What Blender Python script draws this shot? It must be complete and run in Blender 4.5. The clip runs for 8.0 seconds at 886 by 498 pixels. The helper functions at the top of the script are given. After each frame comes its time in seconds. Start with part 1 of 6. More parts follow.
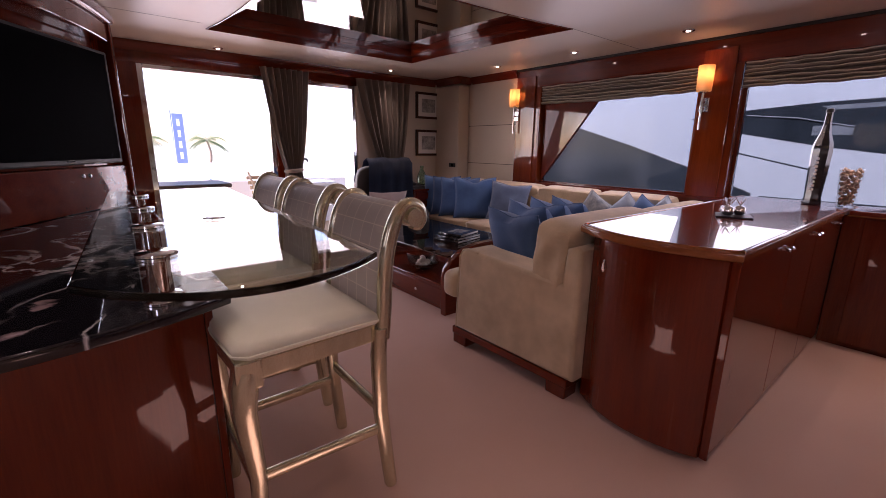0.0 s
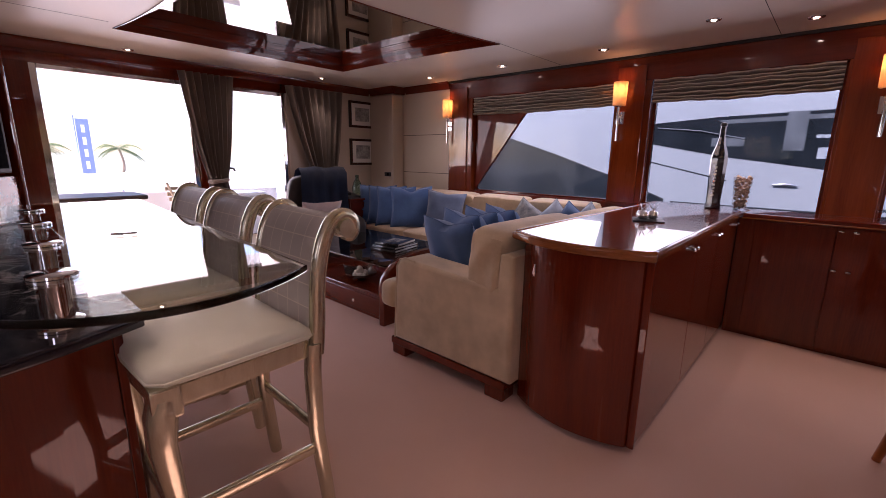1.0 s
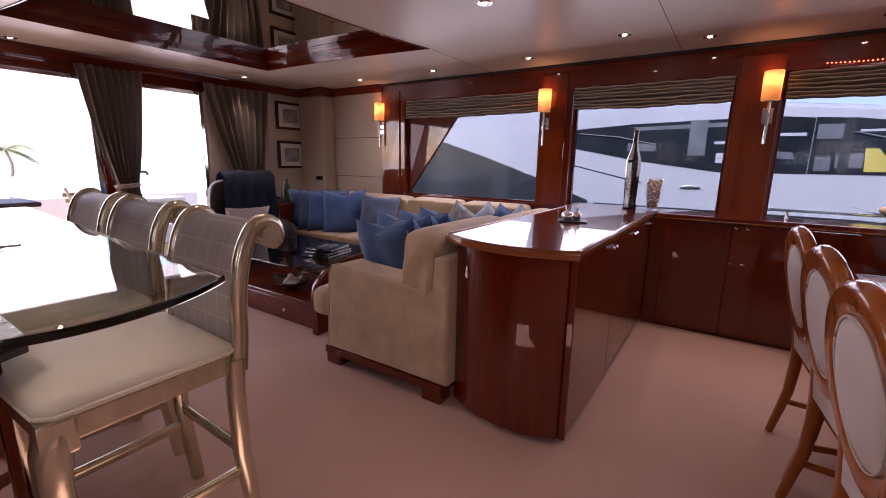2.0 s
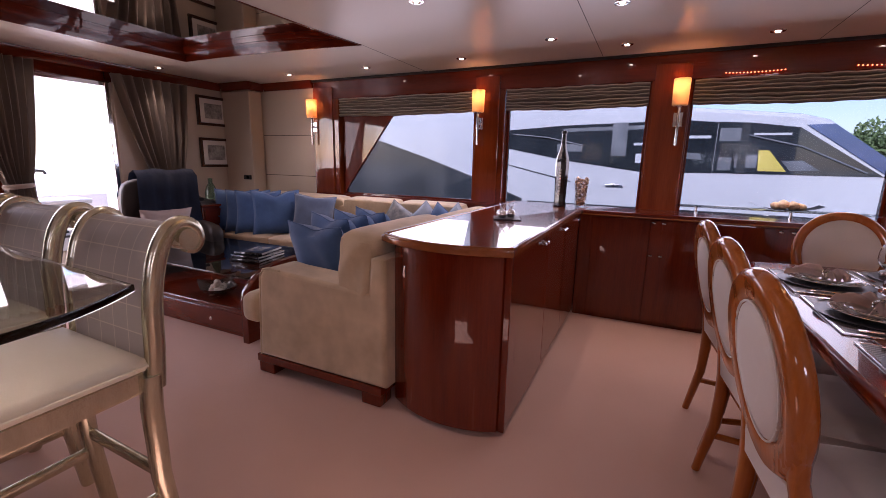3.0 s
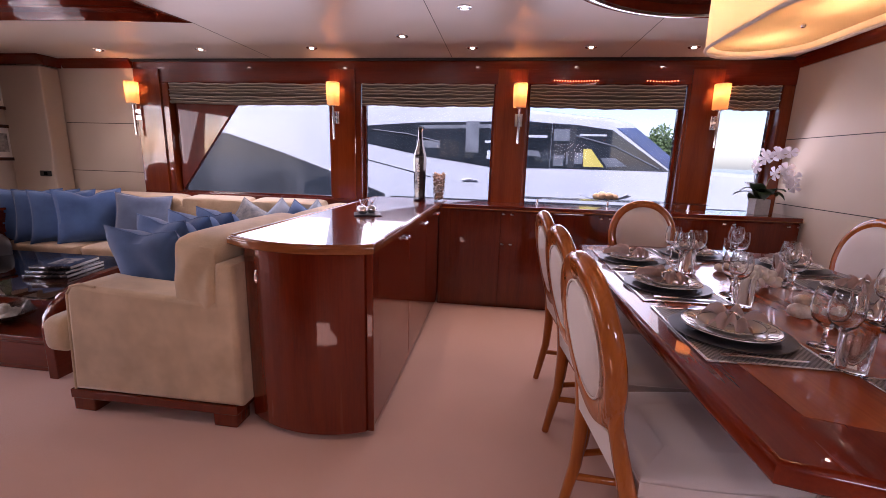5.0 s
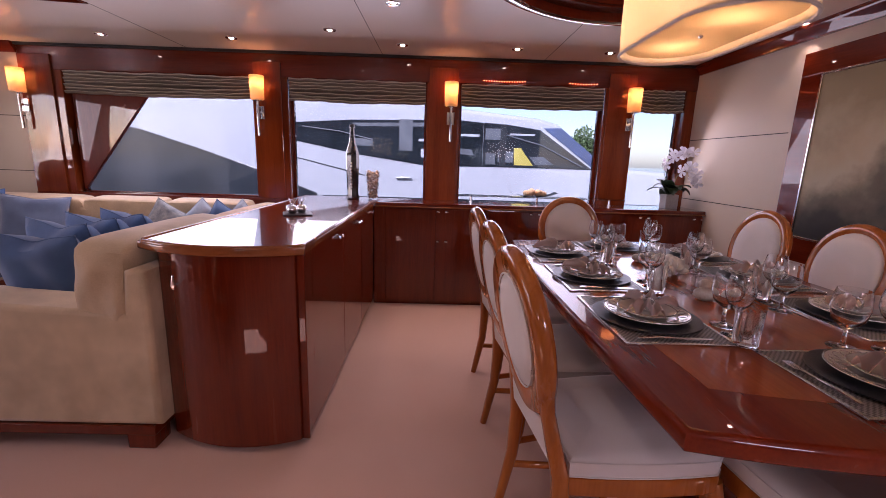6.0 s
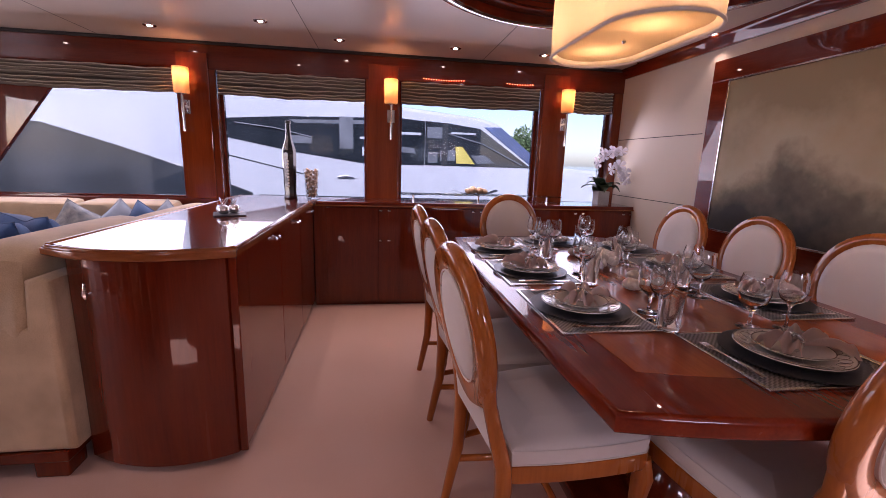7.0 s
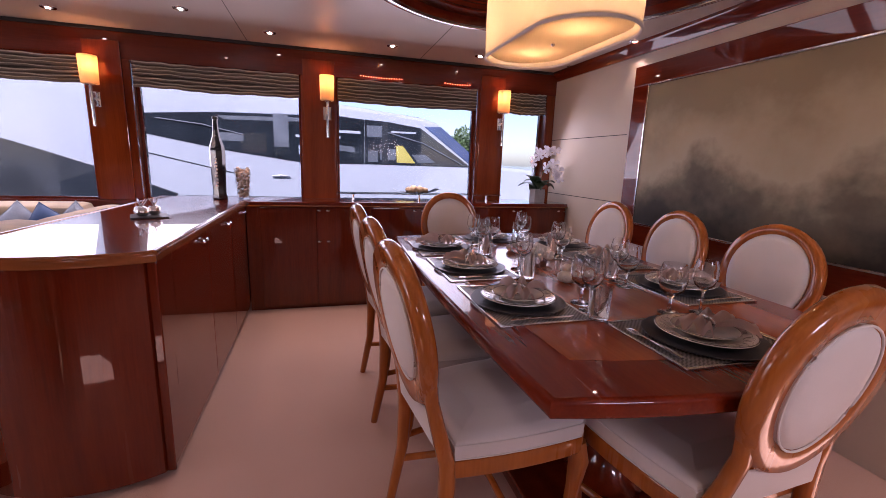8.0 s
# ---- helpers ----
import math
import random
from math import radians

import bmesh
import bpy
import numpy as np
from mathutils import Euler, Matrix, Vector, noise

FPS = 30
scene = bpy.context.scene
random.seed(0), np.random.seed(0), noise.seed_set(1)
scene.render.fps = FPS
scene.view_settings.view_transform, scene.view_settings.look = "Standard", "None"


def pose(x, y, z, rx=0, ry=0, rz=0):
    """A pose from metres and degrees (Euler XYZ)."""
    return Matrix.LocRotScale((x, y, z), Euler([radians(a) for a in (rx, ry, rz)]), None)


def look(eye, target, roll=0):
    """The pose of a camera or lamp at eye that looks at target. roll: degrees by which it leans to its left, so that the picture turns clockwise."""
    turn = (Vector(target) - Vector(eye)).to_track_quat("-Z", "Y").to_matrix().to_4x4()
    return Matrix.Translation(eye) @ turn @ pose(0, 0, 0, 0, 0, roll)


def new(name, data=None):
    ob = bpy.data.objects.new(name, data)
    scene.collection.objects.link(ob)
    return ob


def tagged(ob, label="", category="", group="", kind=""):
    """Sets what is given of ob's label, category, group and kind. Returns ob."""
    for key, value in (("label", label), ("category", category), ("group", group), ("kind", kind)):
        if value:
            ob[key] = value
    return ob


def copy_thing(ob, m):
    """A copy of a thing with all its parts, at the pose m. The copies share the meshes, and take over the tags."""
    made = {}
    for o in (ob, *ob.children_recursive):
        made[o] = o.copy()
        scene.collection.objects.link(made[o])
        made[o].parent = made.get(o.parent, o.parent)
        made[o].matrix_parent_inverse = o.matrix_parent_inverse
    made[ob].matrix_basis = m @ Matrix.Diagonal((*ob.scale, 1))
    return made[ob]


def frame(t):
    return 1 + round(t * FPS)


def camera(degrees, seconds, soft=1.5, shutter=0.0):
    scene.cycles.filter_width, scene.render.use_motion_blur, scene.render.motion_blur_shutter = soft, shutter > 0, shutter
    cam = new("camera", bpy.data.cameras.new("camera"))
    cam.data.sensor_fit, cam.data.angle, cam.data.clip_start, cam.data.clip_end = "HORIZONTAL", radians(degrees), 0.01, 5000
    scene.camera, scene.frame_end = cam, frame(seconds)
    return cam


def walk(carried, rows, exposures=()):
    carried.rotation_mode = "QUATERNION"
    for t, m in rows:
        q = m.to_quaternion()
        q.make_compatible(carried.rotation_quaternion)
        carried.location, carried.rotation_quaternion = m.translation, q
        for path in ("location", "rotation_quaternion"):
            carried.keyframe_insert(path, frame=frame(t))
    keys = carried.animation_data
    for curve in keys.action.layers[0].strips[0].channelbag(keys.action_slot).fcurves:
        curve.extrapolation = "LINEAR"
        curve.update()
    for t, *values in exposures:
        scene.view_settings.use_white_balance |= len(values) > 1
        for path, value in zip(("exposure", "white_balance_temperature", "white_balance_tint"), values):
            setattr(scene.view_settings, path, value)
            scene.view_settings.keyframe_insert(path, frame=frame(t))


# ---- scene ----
cam = camera(92.3, 8.0, 0.9)
PATH = [
    (0, (0.654, 1.035, 1.256), (1.888, 2.539, 0.79), 0.7),
    (0.5, (0.657, 1.017, 1.259), (1.986, 2.443, 0.812), 0.6),
    (1, (0.666, 1.021, 1.259), (2.111, 2.337, 0.836), 0.8),
    (1.5, (0.678, 1.014, 1.261), (2.225, 2.214, 0.851), 0.9),
    (3, (0.707, 1.002, 1.258), (2.474, 1.849, 0.856), 1.2),
    (3.5, (0.713, 0.995, 1.259), (2.546, 1.686, 0.855), 1.3),
    (4, (0.719, 0.997, 1.26), (2.601, 1.541, 0.854), 1.4),
    (4.5, (0.727, 0.983, 1.261), (2.642, 1.391, 0.853), 1.5),
    (6, (0.738, 0.96, 1.253), (2.696, 0.928, 0.848), 1.8),
    (6.5, (0.739, 0.951, 1.251), (2.692, 0.795, 0.846), 1.8),
    (7, (0.742, 0.943, 1.249), (2.68, 0.657, 0.846), 1.9),
    (7.5, (0.746, 0.93, 1.241), (2.659, 0.502, 0.845), 2.0),
    (8, (0.743, 0.926, 1.242), (2.627, 0.383, 0.846), 2.0),
]
walk(cam, [(t, look(eye, target, roll)) for t, eye, target, roll in PATH], [(0.0, 1.86, 6500, 40), (1.5, 1.94, 6500, 40), (3.0, 2.12, 6450, 40), (4.5, 2.58, 6500, 43), (6.0, 2.36, 6450, 43), (8.0, 2.38, 6400, 43)])

# ---- light ----
world = bpy.data.worlds.new("world")
scene.world = world
world.use_nodes = True
wn = world.node_tree.nodes
sky = wn.new("ShaderNodeTexSky")
sky.sky_type, sky.sun_disc = "NISHITA", False
sky.sun_elevation, sky.sun_rotation = radians(36), radians(-77.5)
world.node_tree.links.new(sky.outputs[0], wn["Background"].inputs[0])
wn["Background"].inputs[1].default_value = 0.15


# scale of all light inside against the sun
INSIDE = 0.333


def lamp(name, kind, m, energy, color=(1, 1, 1), **values):
    data = bpy.data.lights.new(name, kind)
    data.energy, data.color = energy * (1.0 if kind == "SUN" else INSIDE), color
    for key, value in values.items():
        setattr(data, key, value)
    ob = new(name, data)
    ob.matrix_world = m
    return ob


# the sun stands to port, a little abaft the beam
lamp("sun", "SUN", look((-13.5, 3.0, 10.0), (0, 0, 0)), 4.5, (1.0, 0.96, 0.9), angle=radians(0.5))
# daylight through the stern doors and the starboard windows
for wx, ww in ((1.66, 0.95), (2.95, 0.52)):
    lamp("daylight_doors", "AREA", look((wx, 5.80, 1.2), (wx, 2.4, 0.0)), 8.5 * ww, (1.0, 0.96, 0.92), shape="RECTANGLE", size=ww, size_y=1.4)
for wy, ww in ((3.4, 1.5), (1.7, 1.2), (0.15, 1.2), (-1.0, 0.45)):
    lamp("daylight_window", "AREA", look((4.60, wy, 1.42), (1.8, wy, 0.0)), 3.8 * ww, (0.95, 0.97, 1.0), shape="RECTANGLE", size=ww, size_y=0.62)
# fill added from an unseen port opening, for the table and chair backs
lamp("daylight_port", "AREA", look((-0.88, -0.45, 1.53), (1.2, -0.45, 0.4)), 6.5, (0.95, 0.96, 1.0), shape="RECTANGLE", size=0.68, size_y=0.36)

# ---- materials ----


def material(name, dark, light, rough=0.5, metal=0.0, coat=0.0, scale=4.0, stretch=(1, 1, 1), fine=90.0, bump=0.1, depth=0.002, sheen=0.0, spots=0.0, randomize=0.0):
    """A surface whose colour runs between two tones at a coarse and a fine scale."""
    m = bpy.data.materials.new(name)
    m.use_nodes = True
    n, l = m.node_tree.nodes, m.node_tree.links
    b = n["Principled BSDF"]
    co, mp = n.new("ShaderNodeTexCoord"), n.new("ShaderNodeMapping")
    mp.inputs["Scale"].default_value = stretch
    l.new(co.outputs["Object"], mp.inputs[0])
    coarse, grain = n.new("ShaderNodeTexNoise"), n.new("ShaderNodeTexNoise")
    coarse.inputs["Scale"].default_value, coarse.inputs["Detail"].default_value = scale, 5
    grain.inputs["Scale"].default_value, grain.inputs["Detail"].default_value = fine, 3
    l.new(mp.outputs[0], coarse.inputs[0])
    l.new(mp.outputs[0], grain.inputs[0])
    mix = n.new("ShaderNodeMath")
    mix.operation = "MULTIPLY_ADD"
    mix.inputs[1].default_value = 0.35
    l.new(grain.outputs[0], mix.inputs[0])
    part_of = n.new("ShaderNodeMath")
    part_of.operation = "MULTIPLY"
    part_of.inputs[1].default_value = 0.65
    l.new(coarse.outputs[0], part_of.inputs[0])
    l.new(part_of.outputs[0], mix.inputs[2])
    ramp = n.new("ShaderNodeValToRGB")
    ramp.color_ramp.elements[0].position, ramp.color_ramp.elements[1].position = 0.33, 0.67
    ramp.color_ramp.elements[0].color, ramp.color_ramp.elements[1].color = (*dark, 1), (*light, 1)
    l.new(mix.outputs[0], ramp.inputs[0])
    out = ramp.outputs[0]
    if randomize:
        info, hsv, rnd = n.new("ShaderNodeObjectInfo"), n.new("ShaderNodeHueSaturation"), n.new("ShaderNodeMapRange")
        rnd.inputs["To Min"].default_value, rnd.inputs["To Max"].default_value = 1 - randomize, 1 + randomize
        l.new(info.outputs["Random"], rnd.inputs[0])
        l.new(rnd.outputs[0], hsv.inputs["Value"])
        l.new(out, hsv.inputs["Color"])
        out = hsv.outputs[0]
    l.new(out, b.inputs["Base Color"])
    rr = n.new("ShaderNodeMapRange")
    rr.inputs["To Min"].default_value, rr.inputs["To Max"].default_value = max(0.0, rough * 0.75), min(1.0, rough * 1.25)
    l.new(coarse.outputs[0], rr.inputs[0])
    l.new(rr.outputs[0], b.inputs["Roughness"])
    b.inputs["Metallic"].default_value = metal
    b.inputs["Coat Weight"].default_value = coat
    b.inputs["Coat Roughness"].default_value = 0.02
    b.inputs["Sheen Weight"].default_value = sheen
    if bump:
        bp = n.new("ShaderNodeBump")
        bp.inputs["Strength"].default_value, bp.inputs["Distance"].default_value = bump, depth
        l.new(grain.outputs[0], bp.inputs["Height"])
        l.new(bp.outputs[0], b.inputs["Normal"])
    return m


def wood(name, dark, light, axis=2, rough=0.25, coat=1.0):
    stretch = [9.0, 9.0, 9.0]
    stretch[axis] = 0.6
    m = material(name, dark, light, rough, 0, coat, 1.6, stretch, 14, 0.03, 0.0006)
    m.node_tree.nodes["Principled BSDF"].inputs["Specular IOR Level"].default_value = 0.1
    m.node_tree.nodes["Principled BSDF"].inputs["Coat IOR"].default_value = 1.53
    return m


def glass(name, tint=(1, 1, 1), ior=1.45, rough=0.0):
    m = bpy.data.materials.new(name)
    m.use_nodes = True
    b = m.node_tree.nodes["Principled BSDF"]
    b.inputs["Base Color"].default_value = (*tint, 1)
    b.inputs["Transmission Weight"].default_value = 1.0
    b.inputs["Roughness"].default_value, b.inputs["IOR"].default_value = rough, ior
    return m


def glow(name, color, strength):
    m = bpy.data.materials.new(name)
    m.use_nodes = True
    b = m.node_tree.nodes["Principled BSDF"]
    b.inputs["Base Color"].default_value = (*color, 1)
    b.inputs["Emission Color"].default_value = (*color, 1)
    b.inputs["Emission Strength"].default_value = strength * INSIDE
    return m


MAHOGANY = wood("mahogany", (0.098, 0.0092, 0.0018), (0.160, 0.0180, 0.0034))
MAHOGANY_X = wood("mahogany_across", (0.098, 0.0092, 0.0018), (0.160, 0.0180, 0.0034), 0)
MAHOGANY_Y = wood("mahogany_along", (0.098, 0.0092, 0.0018), (0.160, 0.0180, 0.0034), 1)
HONEY = wood("cherry_trim", (0.20, 0.052, 0.011), (0.30, 0.088, 0.020), 1)
# the same mahogany with the wall lamps' orange light put into its colour
LIT_MAHOGANY = wood("lamplit_mahogany", (0.135, 0.0190, 0.0032), (0.215, 0.0380, 0.0065))
CHERRY = wood("cherry_chair", (0.31, 0.078, 0.012), (0.46, 0.135, 0.022), 2, 0.28, 0.9)
CARPET = material("carpet", (0.55, 0.335, 0.25), (0.65, 0.415, 0.32), 0.95, scale=1.2, fine=420, bump=0.6, depth=0.004, sheen=0.2)
CEILING = material("ceiling_panel", (0.60, 0.535, 0.47), (0.66, 0.59, 0.52), 0.35, scale=0.8, fine=200, bump=0.03)
PANEL = material("leather_panel", (0.50, 0.42, 0.33), (0.57, 0.49, 0.395), 0.55, scale=1.5, fine=350, bump=0.15)
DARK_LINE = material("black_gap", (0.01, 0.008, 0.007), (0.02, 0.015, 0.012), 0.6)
SUEDE = material("sofa_suede", (0.43, 0.315, 0.190), (0.70, 0.54, 0.355), 0.9, scale=7, fine=260, bump=0.25, sheen=0.35)
CREAM = material("cream_upholstery", (0.64, 0.58, 0.53), (0.74, 0.68, 0.64), 0.85, scale=3, fine=500, bump=0.25, sheen=0.2)
BLUE = material("blue_velvet", (0.040, 0.105, 0.25), (0.085, 0.19, 0.40), 0.8, scale=6, fine=300, bump=0.3, sheen=0.2, randomize=0.15)
CHROME = material("chrome", (0.75, 0.75, 0.76), (0.85, 0.85, 0.86), 0.08, 1.0, bump=0)
GLASS = glass("clear_glass")
PANE = glass("window_pane", (0.175, 0.212, 0.245), 1.1)
DOOR_PANE = glass("door_pane", (0.97, 0.98, 0.98), 1.1)
MIRROR = material("mirror", (0.62, 0.58, 0.52), (0.64, 0.60, 0.54), 0.02, 1.0, bump=0)
WHITE = material("white_gelcoat", (0.74, 0.76, 0.78), (0.80, 0.82, 0.84), 0.18, scale=0.6, fine=30, bump=0.0, coat=0.4)

# ---- building helpers ----


def link_mesh(name, bm, mat, parent=None, label="", smooth=None):
    me = bpy.data.meshes.new(name)
    bmesh.ops.recalc_face_normals(bm, faces=bm.faces[:])
    if bm.calc_volume(signed=True) < 0:
        bmesh.ops.reverse_faces(bm, faces=bm.faces[:])
    bm.to_mesh(me)
    bm.free()
    for one in mat if isinstance(mat, (list, tuple)) else (mat,):
        me.materials.append(one)
    if smooth is not None:
        me.shade_smooth()
        me.set_sharp_from_angle(angle=radians(smooth))
        # broad flat faces keep their own normal
        areas = sorted(p.area for p in me.polygons)
        for p in me.polygons:
            if len(p.vertices) > 4 or p.area > 8 * areas[len(areas) // 2]:
                p.use_smooth = False
    ob = new(name, me)
    if parent:
        ob.parent = parent
    if label:
        ob["label"] = label
    return ob


def part(name, bm, mat, parent, label="", smooth=40):
    return link_mesh(name, bm, mat, parent, label, smooth)


def thing(name, label, category, m=None, group=""):
    ob = new(name)
    ob.empty_display_size = 0.1
    if m is not None:
        ob.matrix_world = m
    return tagged(ob, label, category, group)


def solid(name, bm, mat, label, category, group="", kind="", smooth=40):
    return tagged(link_mesh(name, bm, mat, None, "", smooth), label, category, group, kind)


def box(lo, hi, bevel=0.0, seg=2, bm=None):
    """A block from corner to corner, added to bm."""
    one = bmesh.new()
    bmesh.ops.create_cube(one, size=1)
    for v in one.verts:
        v.co = Vector([lo[i] + (v.co[i] + 0.5) * (hi[i] - lo[i]) for i in range(3)])
    if bevel:
        bmesh.ops.bevel(one, geom=one.edges[:], offset=bevel, segments=seg, profile=0.5, affect="EDGES")
    return merge(bm, one)


def merge(bm, one, m=None):
    if m is not None:
        one.transform(m)
    if bm is None:
        return one
    me = bpy.data.meshes.new("scrap")
    one.to_mesh(me)
    one.free()
    bm.from_mesh(me)
    bpy.data.meshes.remove(me)
    return bm


def prism(outline, lo, hi, axis=2, bevel=0.0, seg=2, bm=None):
    """An outline in the plane across the axis, drawn out from lo to hi. Axis 0: outline is (y, z); 1: (x, z); 2: (x, y)."""
    def at(p, h):
        return {0: (h, p[0], p[1]), 1: (p[0], h, p[1]), 2: (p[0], p[1], h)}[axis]
    one = bmesh.new()
    a = [one.verts.new(at(p, lo)) for p in outline]
    b = [one.verts.new(at(p, hi)) for p in outline]
    caps = [one.faces.new(a), one.faces.new(b)]
    for i in range(len(a)):
        j = (i + 1) % len(a)
        one.faces.new((a[i], a[j], b[j], b[i]))
    bmesh.ops.recalc_face_normals(one, faces=one.faces[:])
    if bevel:
        rim = list({e for f in caps for e in f.edges})
        bmesh.ops.bevel(one, geom=rim, offset=bevel, segments=seg, profile=0.5, affect="EDGES")
    return merge(bm, one)


def lathe(profile, steps=24, bm=None, m=None):
    """A profile of (radius, z) turned about z."""
    one = bmesh.new()
    rings = []
    for r, z in profile:
        if r < 1e-5:
            rings.append([one.verts.new((0, 0, z))])
        else:
            rings.append([one.verts.new((r * math.cos(2 * math.pi * k / steps), r * math.sin(2 * math.pi * k / steps), z)) for k in range(steps)])
    for a, b in zip(rings, rings[1:]):
        for k in range(steps):
            j = (k + 1) % steps
            if len(a) == 1 and len(b) == 1:
                continue
            if len(a) == 1:
                one.faces.new((a[0], b[k], b[j]))
            elif len(b) == 1:
                one.faces.new((a[k], a[j], b[0]))
            else:
                one.faces.new((a[k], a[j], b[j], b[k]))
    return merge(bm, one, m)


def tube(path, radii, steps=10, bm=None, flat=1.0, side=None):
    """A round bar along a path; flat squeezes it across the direction side."""
    one = bmesh.new()
    pts = [Vector(p) for p in path]
    if not isinstance(radii, (list, tuple)):
        radii = [radii] * len(pts)
    rings = []
    for i, p in enumerate(pts):
        d = (pts[min(i + 1, len(pts) - 1)] - pts[max(i - 1, 0)]).normalized()
        u = Vector(side) if side is not None else (Vector((0, 0, 1)) if abs(d.z) < 0.9 else Vector((1, 0, 0)))
        u = (u - d * u.dot(d)).normalized()
        w = d.cross(u)
        rings.append([one.verts.new(p + u * math.cos(2 * math.pi * k / steps) * radii[i] * flat + w * math.sin(2 * math.pi * k / steps) * radii[i]) for k in range(steps)])
    for a, b in zip(rings, rings[1:]):
        for k in range(steps):
            j = (k + 1) % steps
            one.faces.new((a[k], a[j], b[j], b[k]))
    one.faces.new(rings[0][::-1])
    one.faces.new(rings[-1])
    return merge(bm, one)


def bar(path, width, depth, side, bm=None, round_off=0.25):
    """A bar of rectangular section with eased corners along a path; side is the direction of its width."""
    one = bmesh.new()
    pts = [Vector(p) for p in path]
    rings = []
    for i, p in enumerate(pts):
        w = width[i] if isinstance(width, (list, tuple)) else width
        t = depth[i] if isinstance(depth, (list, tuple)) else depth
        d = (pts[min(i + 1, len(pts) - 1)] - pts[max(i - 1, 0)]).normalized()
        u = Vector(side)
        u = (u - d * u.dot(d)).normalized()
        v = d.cross(u)
        c = round_off * min(w, t)
        shape = [(w / 2 - c, t / 2), (w / 2, t / 2 - c), (w / 2, -t / 2 + c), (w / 2 - c, -t / 2), (-w / 2 + c, -t / 2), (-w / 2, -t / 2 + c), (-w / 2, t / 2 - c), (-w / 2 + c, t / 2)]
        rings.append([one.verts.new(p + u * a + v * b) for a, b in shape])
    for a, b in zip(rings, rings[1:]):
        for k in range(8):
            one.faces.new((a[k], a[(k + 1) % 8], b[(k + 1) % 8], b[k]))
    one.faces.new(rings[0][::-1])
    one.faces.new(rings[-1])
    return merge(bm, one)


def cushion(sx, sy, sz, power=3.0, seg=10, bm=None, m=None, puff=1.0, sag=0.0):
    """A stuffed block of fabric, its faces crowned and its edges round."""
    one = bmesh.new()
    bmesh.ops.create_cube(one, size=2)
    bmesh.ops.subdivide_edges(one, edges=one.edges[:], cuts=seg - 1, use_grid_fill=True)
    for v in one.verts:
        x, y, z = v.co
        n = (abs(x) ** power + abs(y) ** power + abs(z) ** power) ** (1 / power)
        k = max(abs(x), abs(y), abs(z)) / n
        crown = 1 + 0.12 * puff * (1 - x * x) * (1 - y * y)
        wob = 1 + 0.03 * noise.noise(Vector((x * 1.7 + sx * 9, y * 1.7 + sy * 7, z * 1.7)))
        v.co = Vector((x * k * sx / 2 * wob, y * k * sy / 2 * wob, z * k * sz / 2 * crown - sag * (1 - x * x) * (1 - y * y)))
    return merge(bm, one, m)


def throw_pillow(name, size, thick, mat, label, m, seed=0, dent=0.0):
    """A knife-edged pillow with pointed corners, standing in its local x-z plane; the crown dented by a hand."""
    one = bmesh.new()
    cuts = 14
    front, back = {}, {}
    for i in range(cuts + 1):
        for j in range(cuts + 1):
            u, v = 2 * i / cuts - 1, 2 * j / cuts - 1
            pull = 1 - 0.10 * (1 - u * u) * abs(v) ** 3 - 0.0
            pull2 = 1 - 0.10 * (1 - v * v) * abs(u) ** 3
            x, z = u * size / 2 * pull2, v * size / 2 * pull
            z -= dent * math.exp(-(u / 0.32) ** 2) * max(0.0, v) ** 2 * size
            t = thick / 2 * ((1 - u ** 4) * (1 - v ** 4)) ** 0.55
            t *= 1 + 0.25 * noise.noise(Vector((u * 1.6 + seed, v * 1.6, seed * 0.7)))
            front[i, j] = one.verts.new((x, -t - 0.002, z))
            back[i, j] = one.verts.new((x, t + 0.002, z))
    for i in range(cuts):
        for j in range(cuts):
            one.faces.new((front[i, j], front[i + 1, j], front[i + 1, j + 1], front[i, j + 1]))
            one.faces.new((back[i, j], back[i, j + 1], back[i + 1, j + 1], back[i + 1, j]))
    edge = [(i, 0) for i in range(cuts)] + [(cuts, j) for j in range(cuts)] + [(i, cuts) for i in range(cuts, 0, -1)] + [(0, j) for j in range(cuts, 0, -1)]
    for a, b in zip(edge, edge[1:] + edge[:1]):
        one.faces.new((front[a], back[a], back[b], front[b]))
    path = [front[e].co.copy() + Vector((0, 0.002, 0)) for e in edge]
    ob = thing(name, label, "pillow", m)
    part("cover", one, mat, ob)
    part("piping", tube(path + path[:1], 0.004, 6), mat, ob)
    return ob


def arc(cx, cy, r, a0, a1, steps):
    return [(cx + r * math.cos(radians(a0 + (a1 - a0) * k / steps)), cy + r * math.sin(radians(a0 + (a1 - a0) * k / steps))) for k in range(steps + 1)]


def bow(p, q, bulge, steps=12):
    """A shallow curve from p to q that swells to its right by bulge."""
    p, q = Vector(p), Vector(q)
    d = q - p
    nrm = Vector((d.y, -d.x)).normalized()
    return [tuple(p + d * (k / steps) + nrm * bulge * 4 * (k / steps) * (1 - k / steps)) for k in range(steps + 1)]


# ---- the saloon's shell ----
WX, AFT, FORE, PORT, TOP = 4.71, 5.95, -1.325, -0.9, 2.14
solid("floor", box((PORT - 0.2, FORE - 0.2, -0.06), (WX + 0.2, AFT + 0.1, 0.0)), CARPET, "pale pink beige cut pile carpet", "carpet", kind="structure")
